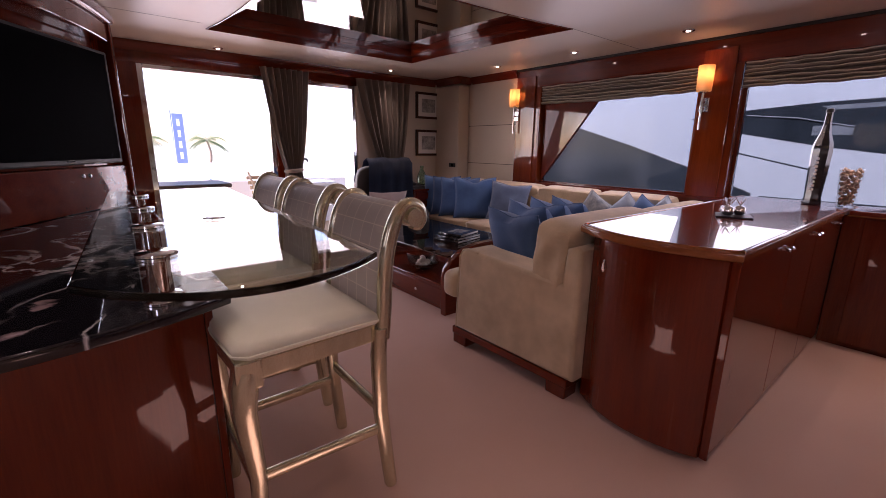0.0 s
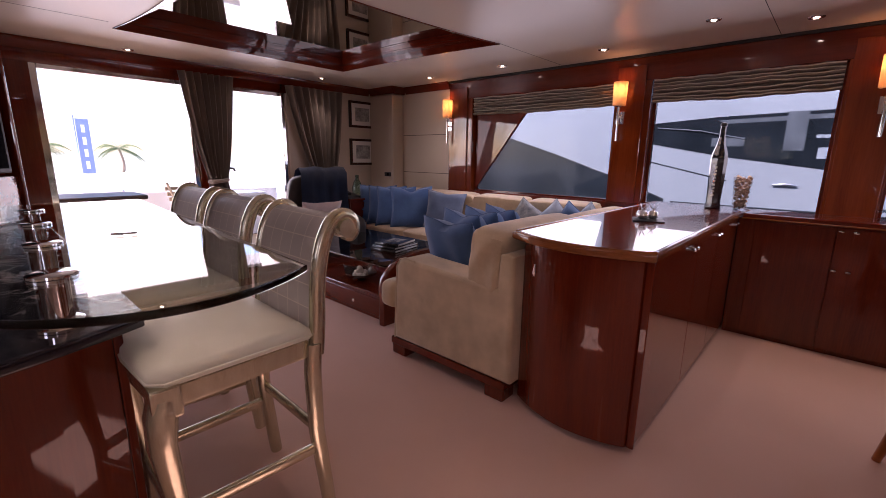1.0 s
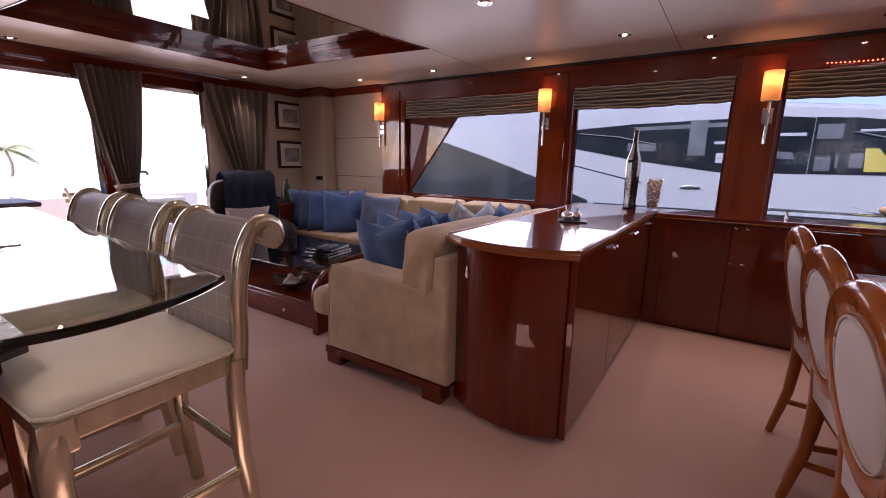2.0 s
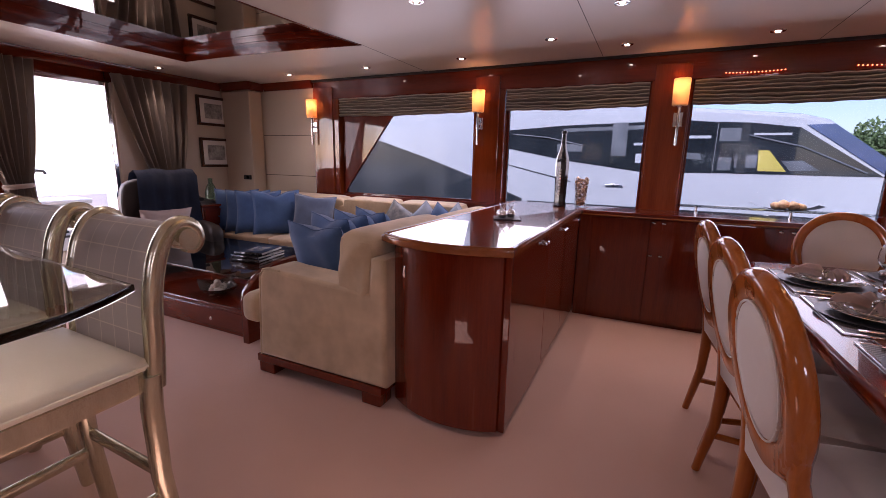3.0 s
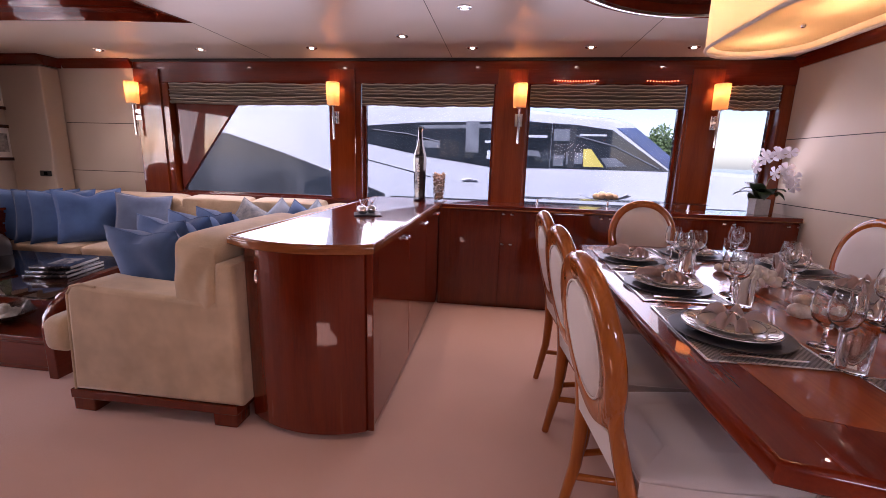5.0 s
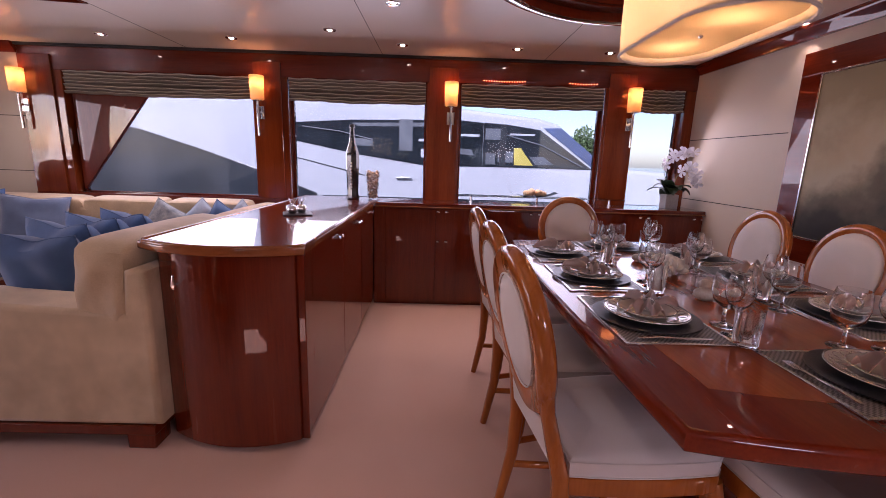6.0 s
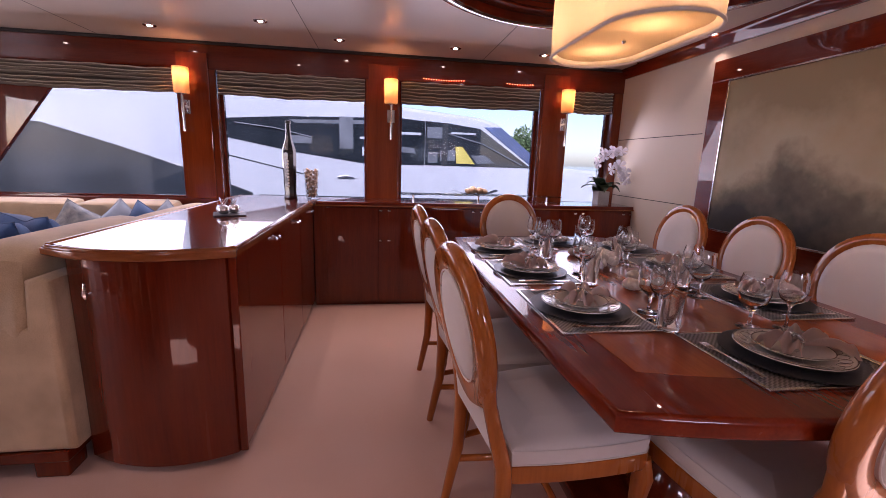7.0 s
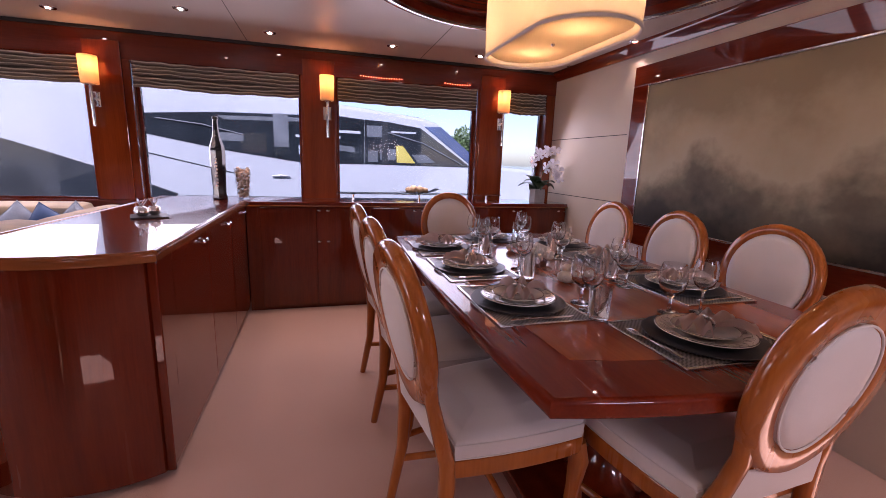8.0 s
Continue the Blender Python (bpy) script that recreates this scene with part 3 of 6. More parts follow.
part("drawer_front", box((2.653, 3.47, 0.03), (2.662, 5.0, 0.17), 0.003), MAHOGANY_Y, cof)
for y in (3.80, 4.60):
    bm = lathe([(0.005, 0), (0.005, 0.012), (0.012, 0.016), (0.014, 0.022), (0.009, 0.028), (0, 0.029)], 14, None, Matrix.Translation((2.653, y, 0.10)) @ Euler((0, radians(-90), 0)).to_matrix().to_4x4())
    part("knob", bm, CHROME, cof, "small round chrome knob")

# books and a dish of shells
PAPER = material("paper_edges", (0.70, 0.68, 0.63), (0.80, 0.78, 0.74), 0.8, fine=900, stretch=(1, 1, 8), bump=0.3)
COVER = material("glossy_book_cover", (0.01, 0.012, 0.016), (0.04, 0.04, 0.045), 0.2, scale=6, coat=0.6, bump=0)
PHOTO = material("cover_photograph", (0.05, 0.05, 0.05), (0.55, 0.53, 0.5), 0.25, scale=14, coat=0.5, bump=0)
zb = 0.452
for w, d, h, x, y, a in ((0.34, 0.27, 0.022, 3.14, 3.86, 12), (0.32, 0.26, 0.02, 3.15, 3.86, 8), (0.30, 0.24, 0.024, 3.16, 3.87, 16)):
    bk = thing("book", "large hardback book with a black glossy cover", "book", pose(x, y, zb, 0, 0, a), "stack of books")
    part("pages", box((-w / 2 + 0.006, -d / 2 + 0.006, 0.003), (w / 2 - 0.002, d / 2 - 0.006, h - 0.003)), PAPER, bk, "white page edges")
    bm = box((-w / 2, -d / 2, h - 0.003), (w / 2, d / 2, h))
    box((-w / 2, -d / 2, 0.0), (w / 2, d / 2, 0.003), bm=bm)
    box((-w / 2 - 0.003, -d / 2, 0.0), (-w / 2, d / 2, h), bm=bm)
    part("cover", bm, COVER, bk)
    part("cover_picture", box((-w * 0.3, -d * 0.3, h), (w * 0.25, d * 0.25, h + 0.0006)), PHOTO, bk, "pale photograph on the cover")
    zb += h + 0.0015
SILVER = material("hammered_silver", (0.55, 0.55, 0.55), (0.75, 0.75, 0.74), 0.15, 1.0, fine=60, bump=0.4, depth=0.002)
dish = bmesh.new()
n = 14
top = {}
for i in range(n + 1):
    for j in range(n + 1):
        u, v = 2 * i / n - 1, 2 * j / n - 1
        top[i, j] = dish.verts.new((u * 0.17, v * 0.13, 0.05 * max(abs(u), abs(v)) ** 3 + 0.018 * (abs(u * v)) ** 2 * 1.5 + 0.006))
for i in range(n):
    for j in range(n):
        dish.faces.new((top[i, j], top[i + 1, j], top[i + 1, j + 1], top[i, j + 1]))
bmesh.ops.solidify(dish, geom=dish.faces[:], thickness=0.004)
d = solid("silver_dish", dish, SILVER, "square silver dish with turned-up corners", "dish", smooth=60)
d.matrix_world = pose(2.84, 3.98, 0.217, 0, 0, 60)
SHELL = material("sea_shell", (0.62, 0.50, 0.40), (0.85, 0.79, 0.70), 0.45, scale=30, fine=120, bump=0.4)


def sea_shell(r, seed):
    """A small ribbed shell, wound into a cone."""
    one = bmesh.new()
    bmesh.ops.create_icosphere(one, subdivisions=3, radius=r)
    for v in one.verts:
        a = math.atan2(v.co.y, v.co.x)
        k = 1 + 0.10 * math.sin(a * 9 + v.co.z * 60) + 0.25 * noise.noise(v.co * 18 + Vector((seed, 0, 0)))
        v.co = Vector((v.co.x * k * 1.25, v.co.y * k, v.co.z * k * 0.75))
    return one


for k, (x, y, z, r) in enumerate(((2.80, 3.92, 0.25, 0.030), (2.85, 3.96, 0.25, 0.034), (2.87, 4.03, 0.252, 0.032), (2.82, 4.01, 0.25, 0.028), (2.79, 3.98, 0.248, 0.026), (2.89, 3.98, 0.25, 0.026), (2.845, 3.985, 0.288, 0.03), (2.81, 3.955, 0.285, 0.024))):
    s = solid("sea_shell", sea_shell(r, k * 1.7), SHELL, "small cream sea shell in a silver dish", "shell", "shells in the dish", smooth=80)
    s.matrix_world = pose(x, y, z, 20 * k, 35 * k, 70 * k)

# ---- dining table ----
TT = 0.765
outline = bow((1.455, 0.475), (1.455, -0.715), 0.075, 16) + bow((1.455, -0.715), (3.46, -0.715), 0.03, 16)[1:] + bow((3.46, -0.715), (3.46, 0.475), 0.075, 16)[1:] + bow((3.46, 0.475), (1.455, 0.475), 0.03, 16)[1:-1]
tab = thing("dining_table", "long glossy mahogany dining table with bowed sides", "dining table")
TABLE = wood("polished_red_mahogany", (0.13, 0.011, 0.0025), (0.21, 0.022, 0.004), 0, 0.25, 0.6)
part("tabletop", prism(outline, TT - 0.05, TT, 2, 0.014, 4), TABLE, tab)
FIELD = wood("mahogany_flame", (0.28, 0.050, 0.009), (0.42, 0.090, 0.016), 0, 0.25, 0.6)
inner = [(2.457 + (x - 2.457) * 0.84, -0.12 + (y + 0.12) * 0.76) for x, y in outline]
part("inlaid_field", prism(inner, TT - 0.004, TT + 0.0008), FIELD, tab, "lighter flame mahogany field")
ap = [(2.457 + (x - 2.457) * 0.9, -0.12 + (y + 0.12) * 0.84) for x, y in outline]
part("apron", prism(ap, TT - 0.10, TT - 0.051, 2, 0.004), TABLE, tab)
for x in (1.98, 2.95):
    part("pedestal", lathe([(0.0, 0.06), (0.14, 0.06), (0.15, 0.08), (0.09, 0.13), (0.06, 0.22), (0.085, 0.36), (0.07, 0.50), (0.10, 0.60), (0.17, 0.645), (0.17, 0.665), (0, 0.665)], 28, None, Matrix.Translation((x, -0.12, 0))), MAHOGANY, tab)
    part("pedestal_base", prism([(x - 0.2, -0.48), (x + 0.2, -0.48), (x + 0.14, -0.12), (x + 0.2, 0.24), (x - 0.2, 0.24), (x - 0.14, -0.12)], 0.0, 0.061, 2, 0.012), MAHOGANY, tab)

# ---- dining chairs ----


def dining_chair(m):
    """Oval-backed chair; it faces its local +y, the origin on the floor under the seat's middle."""
    c = thing("dining_chair", "cherry dining chair with an oval cream upholstered back", "dining chair", m, "chairs round the dining table")
    up = Matrix.Translation((0, -0.235, 0.43)) @ Euler((radians(11), 0, 0)).to_matrix().to_4x4()
    frame_line = bow((-0.20, -0.215), (-0.235, 0.20), -0.012, 6) + bow((-0.215, 0.225), (0.215, 0.225), -0.03, 8) + bow((0.235, 0.20), (0.20, -0.215), -0.012, 6)
    part("seat_frame", prism(frame_line, 0.375, 0.432, 2, 0.008, 2), CHERRY, c)
    one = bmesh.new()
    base = [(x * 0.985, y * 0.985) for x, y in frame_line]
    rows = []
    for k, z in ((1.0, 0.433), (1.01, 0.452), (1.005, 0.478), (0.975, 0.492), (0.85, 0.503), (0.5, 0.512)):
        rows.append([one.verts.new((x * k, y * k, z)) for x, y in base])
    for a, b in zip(rows, rows[1:]):
        for i in range(len(base)):
            j = (i + 1) % len(base)
            one.faces.new((a[i], a[j], b[j], b[i]))
    one.faces.new(rows[-1])
    one.faces.new(rows[0][::-1])
    pad = part("seat_cushion", one, CREAM, c, "", 60)
    line = [(x * 1.012, y * 1.012, 0.479) for x, y in base]
    part("piping", tube(line + line[:1], 0.0028, 6), CREAM, pad)
    line = [(x * 1.005, y * 1.005, 0.436) for x, y in base]
    part("piping", tube(line + line[:1], 0.0028, 6), CREAM, pad)
    # oval frame of the back, in the leaning plane
    one = bmesh.new()
    rings = []
    for k in range(40):
        a = 2 * math.pi * k / 40
        cx, cz = math.cos(a), math.sin(a)
        sect = [(-0.056, -0.010), (-0.042, -0.023), (0.010, -0.026), (0.026, -0.012), (0.027, 0.008), (0.018, 0.020), (-0.004, 0.024), (-0.020, 0.014)]
        egg = 1 + 0.07 * cz
        rings.append([one.verts.new(((0.195 + r) * cx * egg, d, 0.355 + (0.225 + r) * cz)) for r, d in sect])
    for a, b in zip(rings, rings[1:] + rings[:1]):
        for i in range(8):
            one.faces.new((a[i], a[(i + 1) % 8], b[(i + 1) % 8], b[i]))
    one.transform(up)
    back = part("back_frame", one, CHERRY, c, "", 50)
    for s in (1, -1):
        one = bmesh.new()
        rows = []
        wide, tall = (0.176, 0.206) if s > 0 else (0.142, 0.172)
        for r, d in ((1.0, 0.010), (0.97, 0.022), (0.8, 0.030), (0.45, 0.035)):
            rows.append([one.verts.new((wide * r * math.cos(2 * math.pi * k / 36) * (1 + 0.09 * math.sin(2 * math.pi * k / 36)), s * d, 0.355 + tall * r * math.sin(2 * math.pi * k / 36))) for k in range(36)])
        for a, b in zip(rows, rows[1:]):
            for i in range(36):
                one.faces.new((a[i], a[(i + 1) % 36], b[(i + 1) % 36], b[i]))
        one.faces.new(rows[-1])
        one.transform(up)
        part("back_pad", one, CREAM, c, "", 60)
    rimline = [up @ Vector((0.142 * math.cos(2 * math.pi * k / 36) * (1 + 0.09 * math.sin(2 * math.pi * k / 36)), -0.0235, 0.355 + 0.172 * math.sin(2 * math.pi * k / 36))) for k in range(37)]
    part("piping", tube(rimline, 0.003, 6), CREAM, c)
    for s in (-1, 1):
        path = [up @ Vector((s * 0.172, 0.0, 0.245)), up @ Vector((s * 0.150, 0.0, 0.17)), up @ Vector((s * 0.165, 0.0, 0.09)), up @ Vector((s * 0.192, 0.0, 0.0)), Vector((s * 0.195, -0.232, 0.36)), Vector((s * 0.192, -0.24, 0.22)), Vector((s * 0.188, -0.285, 0.0))]
        part("rear_leg", bar(path, [0.034, 0.036, 0.038, 0.042, 0.042, 0.036, 0.026], [0.036, 0.038, 0.040, 0.044, 0.044, 0.038, 0.028], (1, 0, 0)), CHERRY, c, "", 50)
        path = [(s * 0.205, 0.205, 0.40), (s * 0.214, 0.214, 0.34), (s * 0.208, 0.208, 0.24), (s * 0.198, 0.198, 0.12), (s * 0.203, 0.208, 0.0)]
        part("front_leg", bar(path, [0.056, 0.058, 0.042, 0.030, 0.028], [0.056, 0.058, 0.042, 0.030, 0.028], (1, 0, 0)), CHERRY, c, "", 50)
        part("side_stretcher", bar([(s * 0.192, -0.245, 0.17), (s * 0.16, -0.06, 0.17), (s * 0.165, 0.06, 0.17), (s * 0.20, 0.20, 0.17)], 0.024, 0.020, (0, 0, 1)), CHERRY, c, "", 50)
    lower = [(-0.165, 0.075), (-0.138, 0.145), (-0.08, 0.128), (0.08, 0.128), (0.138, 0.145), (0.165, 0.075), (0.18, 0.02), (-0.18, 0.02)]
    one = prism(lower, -0.016, 0.016, 1, 0.005)
    one.transform(up)
    part("lower_pad", one, CREAM, c)
    part("cross_stretcher", bar([(-0.162, 0.0, 0.17), (0.0, 0.02, 0.17), (0.162, 0.0, 0.17)], 0.024, 0.020, (0, 0, 1)), CHERRY, c, "", 50)
    part("back_rail", bar([up @ Vector((-0.12, 0, 0.155)), up @ Vector((0.0, 0, 0.118)), up @ Vector((0.12, 0, 0.155))], 0.03, 0.03, (0, 1, 0)), CHERRY, c, "", 50)
    return c


CHAIRS = [(1.95, 0.40, 187), (2.46, 0.40, 187), (2.97, 0.41, 186), (2.12, -0.69, 2), (2.68, -0.68, -2), (3.22, -0.66, 0), (3.50, 0.0, 90), (1.66, -0.12, -86)]
first = dining_chair(pose(CHAIRS[0][0], CHAIRS[0][1], 0, 0, 0, CHAIRS[0][2]))
for x, y, a in CHAIRS[1:]:
    copy_thing(first, pose(x, y, 0, 0, 0, a))

# ---- bar with a raised glass top ----
MARBLE = bpy.data.materials.new("black_marble")
MARBLE.use_nodes = True
n, l = MARBLE.node_tree.nodes, MARBLE.node_tree.links
co = n.new("ShaderNodeTexCoord")
warp, vein, blot = n.new("ShaderNodeTexNoise"), n.new("ShaderNodeTexNoise"), n.new("ShaderNodeTexNoise")
warp.inputs["Scale"].default_value, warp.inputs["Detail"].default_value = 2.2, 4
vein.inputs["Scale"].default_value, vein.inputs["Detail"].default_value, vein.inputs["Distortion"].default_value = 2.6, 10, 0.7
blot.inputs["Scale"].default_value, blot.inputs["Detail"].default_value = 7.0, 6
for t in (warp, vein, blot):
    l.new(co.outputs["Object"], t.inputs[0])
off = n.new("ShaderNodeMath")
off.operation = "SUBTRACT"
off.inputs[1].default_value = 0.5
l.new(vein.outputs[0], off.inputs[0])
ab = n.new("ShaderNodeMath")
ab.operation = "ABSOLUTE"
l.new(off.outputs[0], ab.inputs[0])
vr = n.new("ShaderNodeValToRGB")
vr.color_ramp.elements[0].position, vr.color_ramp.elements[1].position = 0.0, 0.020
vr.color_ramp.elements[0].color, vr.color_ramp.elements[1].color = (0.78, 0.70, 0.68, 1), (0, 0, 0, 1)
l.new(ab.outputs[0], vr.inputs[0])
br = n.new("ShaderNodeValToRGB")
br.color_ramp.elements[0].position, br.color_ramp.elements[1].position = 0.61, 0.68
br.color_ramp.elements[0].color, br.color_ramp.elements[1].color = (0.012, 0.010, 0.013, 1), (0.42, 0.30, 0.30, 1)
l.new(blot.outputs[0], br.inputs[0])
add = n.new("ShaderNodeMix")
add.data_type, add.blend_type = "RGBA", "ADD"
add.inputs["Factor"].default_value = 1.0
mask = n.new("ShaderNodeMix")
mask.data_type, mask.blend_type = "RGBA", "MULTIPLY"
mask.inputs["Factor"].default_value = 1.0
l.new(vr.outputs[0], mask.inputs["A"])
wr = n.new("ShaderNodeValToRGB")
wr.color_ramp.elements[0].position, wr.color_ramp.elements[1].position = 0.38, 0.54
l.new(warp.outputs[0], wr.inputs[0])
l.new(wr.outputs[0], mask.inputs["B"])
l.new(br.outputs[0], add.inputs["A"])
l.new(mask.outputs["Result"], add.inputs["B"])
mb = n["Principled BSDF"]
l.new(add.outputs["Result"], mb.inputs["Base Color"])
mb.inputs["Roughness"].default_value = 0.06
mb.inputs["Coat Weight"].default_value = 0.3

bar_unit = thing("bar_counter", "mahogany bar with a black veined marble counter", "bar")
face = [(0.885, 5.2), (-0.5, 5.2), (-0.5, 2.62)] + bow((-0.1, 2.48), (0.87, 2.50), 0.05, 14)
part("body", prism(face, 0.0, 0.785, 2, 0.003), MAHOGANY, bar_unit)
part("corner_post", box((0.872, 2.492, 0.0), (0.896, 2.53, 0.785), 0.005), MAHOGANY, bar_unit)
part("marble_counter", prism([(0.93, 5.2), (-0.5, 5.2), (-0.5, 2.40)] + bow((-0.1, 2.27), (0.93, 2.38), 0.10, 18), 0.786, 0.82, 2, 0.006, 3), MARBLE, bar_unit, "black marble counter with white veins")
GREEN = glass("bar_glass", (0.93, 0.98, 0.95), 1.5)
gl = [(1.40, 4.45), (0.72, 4.45)] + bow((0.58, 2.22), (1.27, 2.09), 0.19, 26)
top_glass = thing("glass_bar_top", "thick clear glass bar top on chrome posts", "bar top")
part("glass_slab", prism(gl, 0.937, 0.956, 2, 0.003, 2), GREEN, top_glass).visible_shadow = False
for y, x in ((2.42, 0.765), (2.92, 0.79), (3.46, 0.815), (4.05, 0.845)):
    post = part("post", lathe([(0.0, 0.821), (0.05, 0.821), (0.05, 0.828), (0.031, 0.832), (0.031, 0.936)], 28, None, Matrix.Translation((x, y, 0))), CHROME, top_glass, "chrome post")
    part("cap", lathe([(0.0, 0.967), (0.046, 0.967), (0.052, 0.964), (0.052, 0.9575), (0.031, 0.9565)], 28, None, Matrix.Translation((x, y, 0))), CHROME, post)
bm = tube([(0.98, 2.97, 0.962), (1.06, 2.95, 0.962)], 0.004, 8)
tube([(1.0, 2.99, 0.962), (1.01, 2.94, 0.962)], 0.004, 8, bm)
solid("bottle_opener", bm, CHROME, "small chrome opener lying on the glass", "opener")

# ---- bar stools ----
LEAF = material("silver_leaf_wood", (0.54, 0.50, 0.36), (0.74, 0.70, 0.53), 0.24, 0.85, scale=6, stretch=(4, 4, 0.8), fine=60, bump=0.12)
SATIN = material("champagne_satin", (0.60, 0.56, 0.42), (0.72, 0.68, 0.53), 0.5, scale=3, fine=400, bump=0.15, sheen=0.5)
PLAID = bpy.data.materials.new("checked_silk")
PLAID.use_nodes = True
n, l = PLAID.node_tree.nodes, PLAID.node_tree.links
co, br = n.new("ShaderNodeTexCoord"), n.new("ShaderNodeTexBrick")
br.offset = 0.0
br.inputs["Scale"].default_value = 1.0
br.inputs["Brick Width"].default_value, br.inputs["Row Height"].default_value, br.inputs["Mortar Size"].default_value = 0.075, 0.075, 0.0018
br.inputs["Color1"].default_value, br.inputs["Color2"].default_value, br.inputs["Mortar"].default_value = (0.50, 0.445, 0.40, 1), (0.54, 0.485, 0.43, 1), (0.76, 0.69, 0.58, 1)
l.new(co.outputs["UV"], br.inputs[0])
weave = n.new("ShaderNodeTexNoise")
weave.inputs["Scale"].default_value = 500
l.new(co.outputs["Object"], weave.inputs[0])
bp = n.new("ShaderNodeBump")
bp.inputs["Strength"].default_value, bp.inputs["Distance"].default_value = 0.2, 0.001
l.new(weave.outputs[0], bp.inputs["Height"])
pb = n["Principled BSDF"]
l.new(br.outputs[0], pb.inputs["Base Color"])
l.new(bp.outputs[0], pb.inputs["Normal"])
pb.inputs["Roughness"].default_value, pb.inputs["Sheen Weight"].default_value = 0.34, 0.4

BACKLINE = [(-0.235, 0.56), (-0.245, 0.66), (-0.25, 0.76), (-0.262, 0.85), (-0.285, 0.93), (-0.318, 0.985), (-0.36, 1.003), (-0.395, 0.985), (-0.405, 0.95), (-0.385, 0.925), (-0.36, 0.93)]


def eased(points, steps=4):
    """A smooth curve through the points."""
    pts = [Vector(p) for p in [points[0]] + points + [points[-1]]]
    out = []
    for a, b, c, d in zip(pts, pts[1:], pts[2:], pts[3:]):
        for k in range(steps):
            t = k / steps
            out.append(tuple(0.5 * (2 * b + (c - a) * t + (2 * a - 5 * b + 4 * c - d) * t * t + (3 * b - a - 3 * c + d) * t ** 3)))
    return out + [tuple(pts[-1])]


BACKLINE = eased(BACKLINE)


def bar_stool(m):
    """Scroll-backed stool; it faces its local +y."""
    s = thing("bar_stool", "silver-leafed bar stool with a checked scroll back", "bar stool", m, "stools at the bar")
    w = 0.225
    seat = [(-w + 0.01, -0.22), (-w - 0.01, 0.20), (-w + 0.02, 0.232)] + [(0.0, 0.245)] + [(w - 0.02, 0.232), (w + 0.01, 0.20), (w - 0.01, -0.22)]
    part("seat_rail", prism([(x * 0.97, y * 0.97) for x, y in seat], 0.555, 0.618, 2, 0.006), LEAF, s)
    one = bmesh.new()
    rows = []
    for k, z in ((0.99, 0.619), (1.015, 0.632), (1.0, 0.652), (0.93, 0.668), (0.6, 0.682), (0.2, 0.688)):
        rows.append([one.verts.new((x * k, y * k, z)) for x, y in seat])
    for a, b in zip(rows, rows[1:]):
        for i in range(len(seat)):
            one.faces.new((a[i], a[(i + 1) % len(seat)], b[(i + 1) % len(seat)], b[i]))
    one.faces.new(rows[-1])
    one.faces.new(rows[0][::-1])
    pad = part("seat_cushion", one, SATIN, s, "champagne satin seat", 60)
    line = [(x * 1.016, y * 1.016, 0.632) for x, y in seat]
    part("piping", tube(line + line[:1], 0.004, 6), SATIN, pad)
    # upholstered scroll
    one = bmesh.new()
    uv = one.loops.layers.uv.new("UVMap")
    cols = 6
    inner_w = w - 0.035
    rows, lens, run = [], [], 0.0
    for i, (y, z) in enumerate(BACKLINE):
        if i:
            run += math.dist(BACKLINE[i - 1], (y, z))
        lens.append(run)
        rows.append([one.verts.new((-inner_w + 2 * inner_w * k / cols, y + 0.012, z)) for k in range(cols + 1)])
    for i in range(len(rows) - 1):
        for k in range(cols):
            f = one.faces.new((rows[i][k], rows[i][k + 1], rows[i + 1][k + 1], rows[i + 1][k]))
            for loop, (a, b) in zip(f.loops, ((i, k), (i, k + 1), (i + 1, k + 1), (i + 1, k))):
                loop[uv].uv = (2 * inner_w * b / cols, lens[a])
    bmesh.ops.solidify(one, geom=one.faces[:], thickness=-0.036)
    part("backrest", one, PLAID, s, "checked taupe silk back", 70)
    for sgn in (-1, 1):
        path = [(sgn * (w - 0.016), y - 0.006, z) for y, z in BACKLINE]
        part("back_frame", bar(path, 0.036, [0.05 - 0.030 * max(0.0, (k - 16) / (len(path) - 17)) for k in range(len(path))], (1, 0, 0)), LEAF, s, "", 50)
        part("scroll_roll", tube([(sgn * (w - 0.036), -0.367, 0.957), (sgn * (w + 0.008), -0.367, 0.957)], 0.030, 26), LEAF, s)
        path = [(sgn * (w - 0.016), -0.232, 0.60), (sgn * (w - 0.016), -0.225, 0.50), (sgn * (w - 0.016), -0.228, 0.30), (sgn * (w - 0.012), -0.262, 0.0)]
        part("rear_leg", bar(path, [0.046, 0.046, 0.044, 0.040], [0.052, 0.052, 0.048, 0.042], (1, 0, 0)), LEAF, s, "", 50)
        path = [(sgn * (w - 0.022), 0.20, 0.615), (sgn * (w - 0.014), 0.214, 0.54), (sgn * (w - 0.012), 0.22, 0.46), (sgn * (w - 0.03), 0.196, 0.25), (sgn * (w - 0.03), 0.20, 0.0)]
        part("front_leg", bar(path, [0.060, 0.074, 0.066, 0.048, 0.042], [0.060, 0.074, 0.066, 0.048, 0.042], (1, 0, 0)), LEAF, s, "", 50)
        part("leg_block", box((sgn * (w - 0.022) - 0.036, 0.164, 0.535), (sgn * (w - 0.022) + 0.036, 0.238, 0.622), 0.006), LEAF, s)
        part("side_stretcher", bar([(sgn * (w - 0.018), -0.215, 0.235), (sgn * (w - 0.03), 0.18, 0.235)], 0.034, 0.022, (0, 0, 1)), LEAF, s, "", 50)
    part("rear_stretcher", bar([(-w + 0.03, -0.232, 0.30), (w - 0.03, -0.232, 0.30)], 0.034, 0.022, (0, 0, 1)), LEAF, s, "", 50)
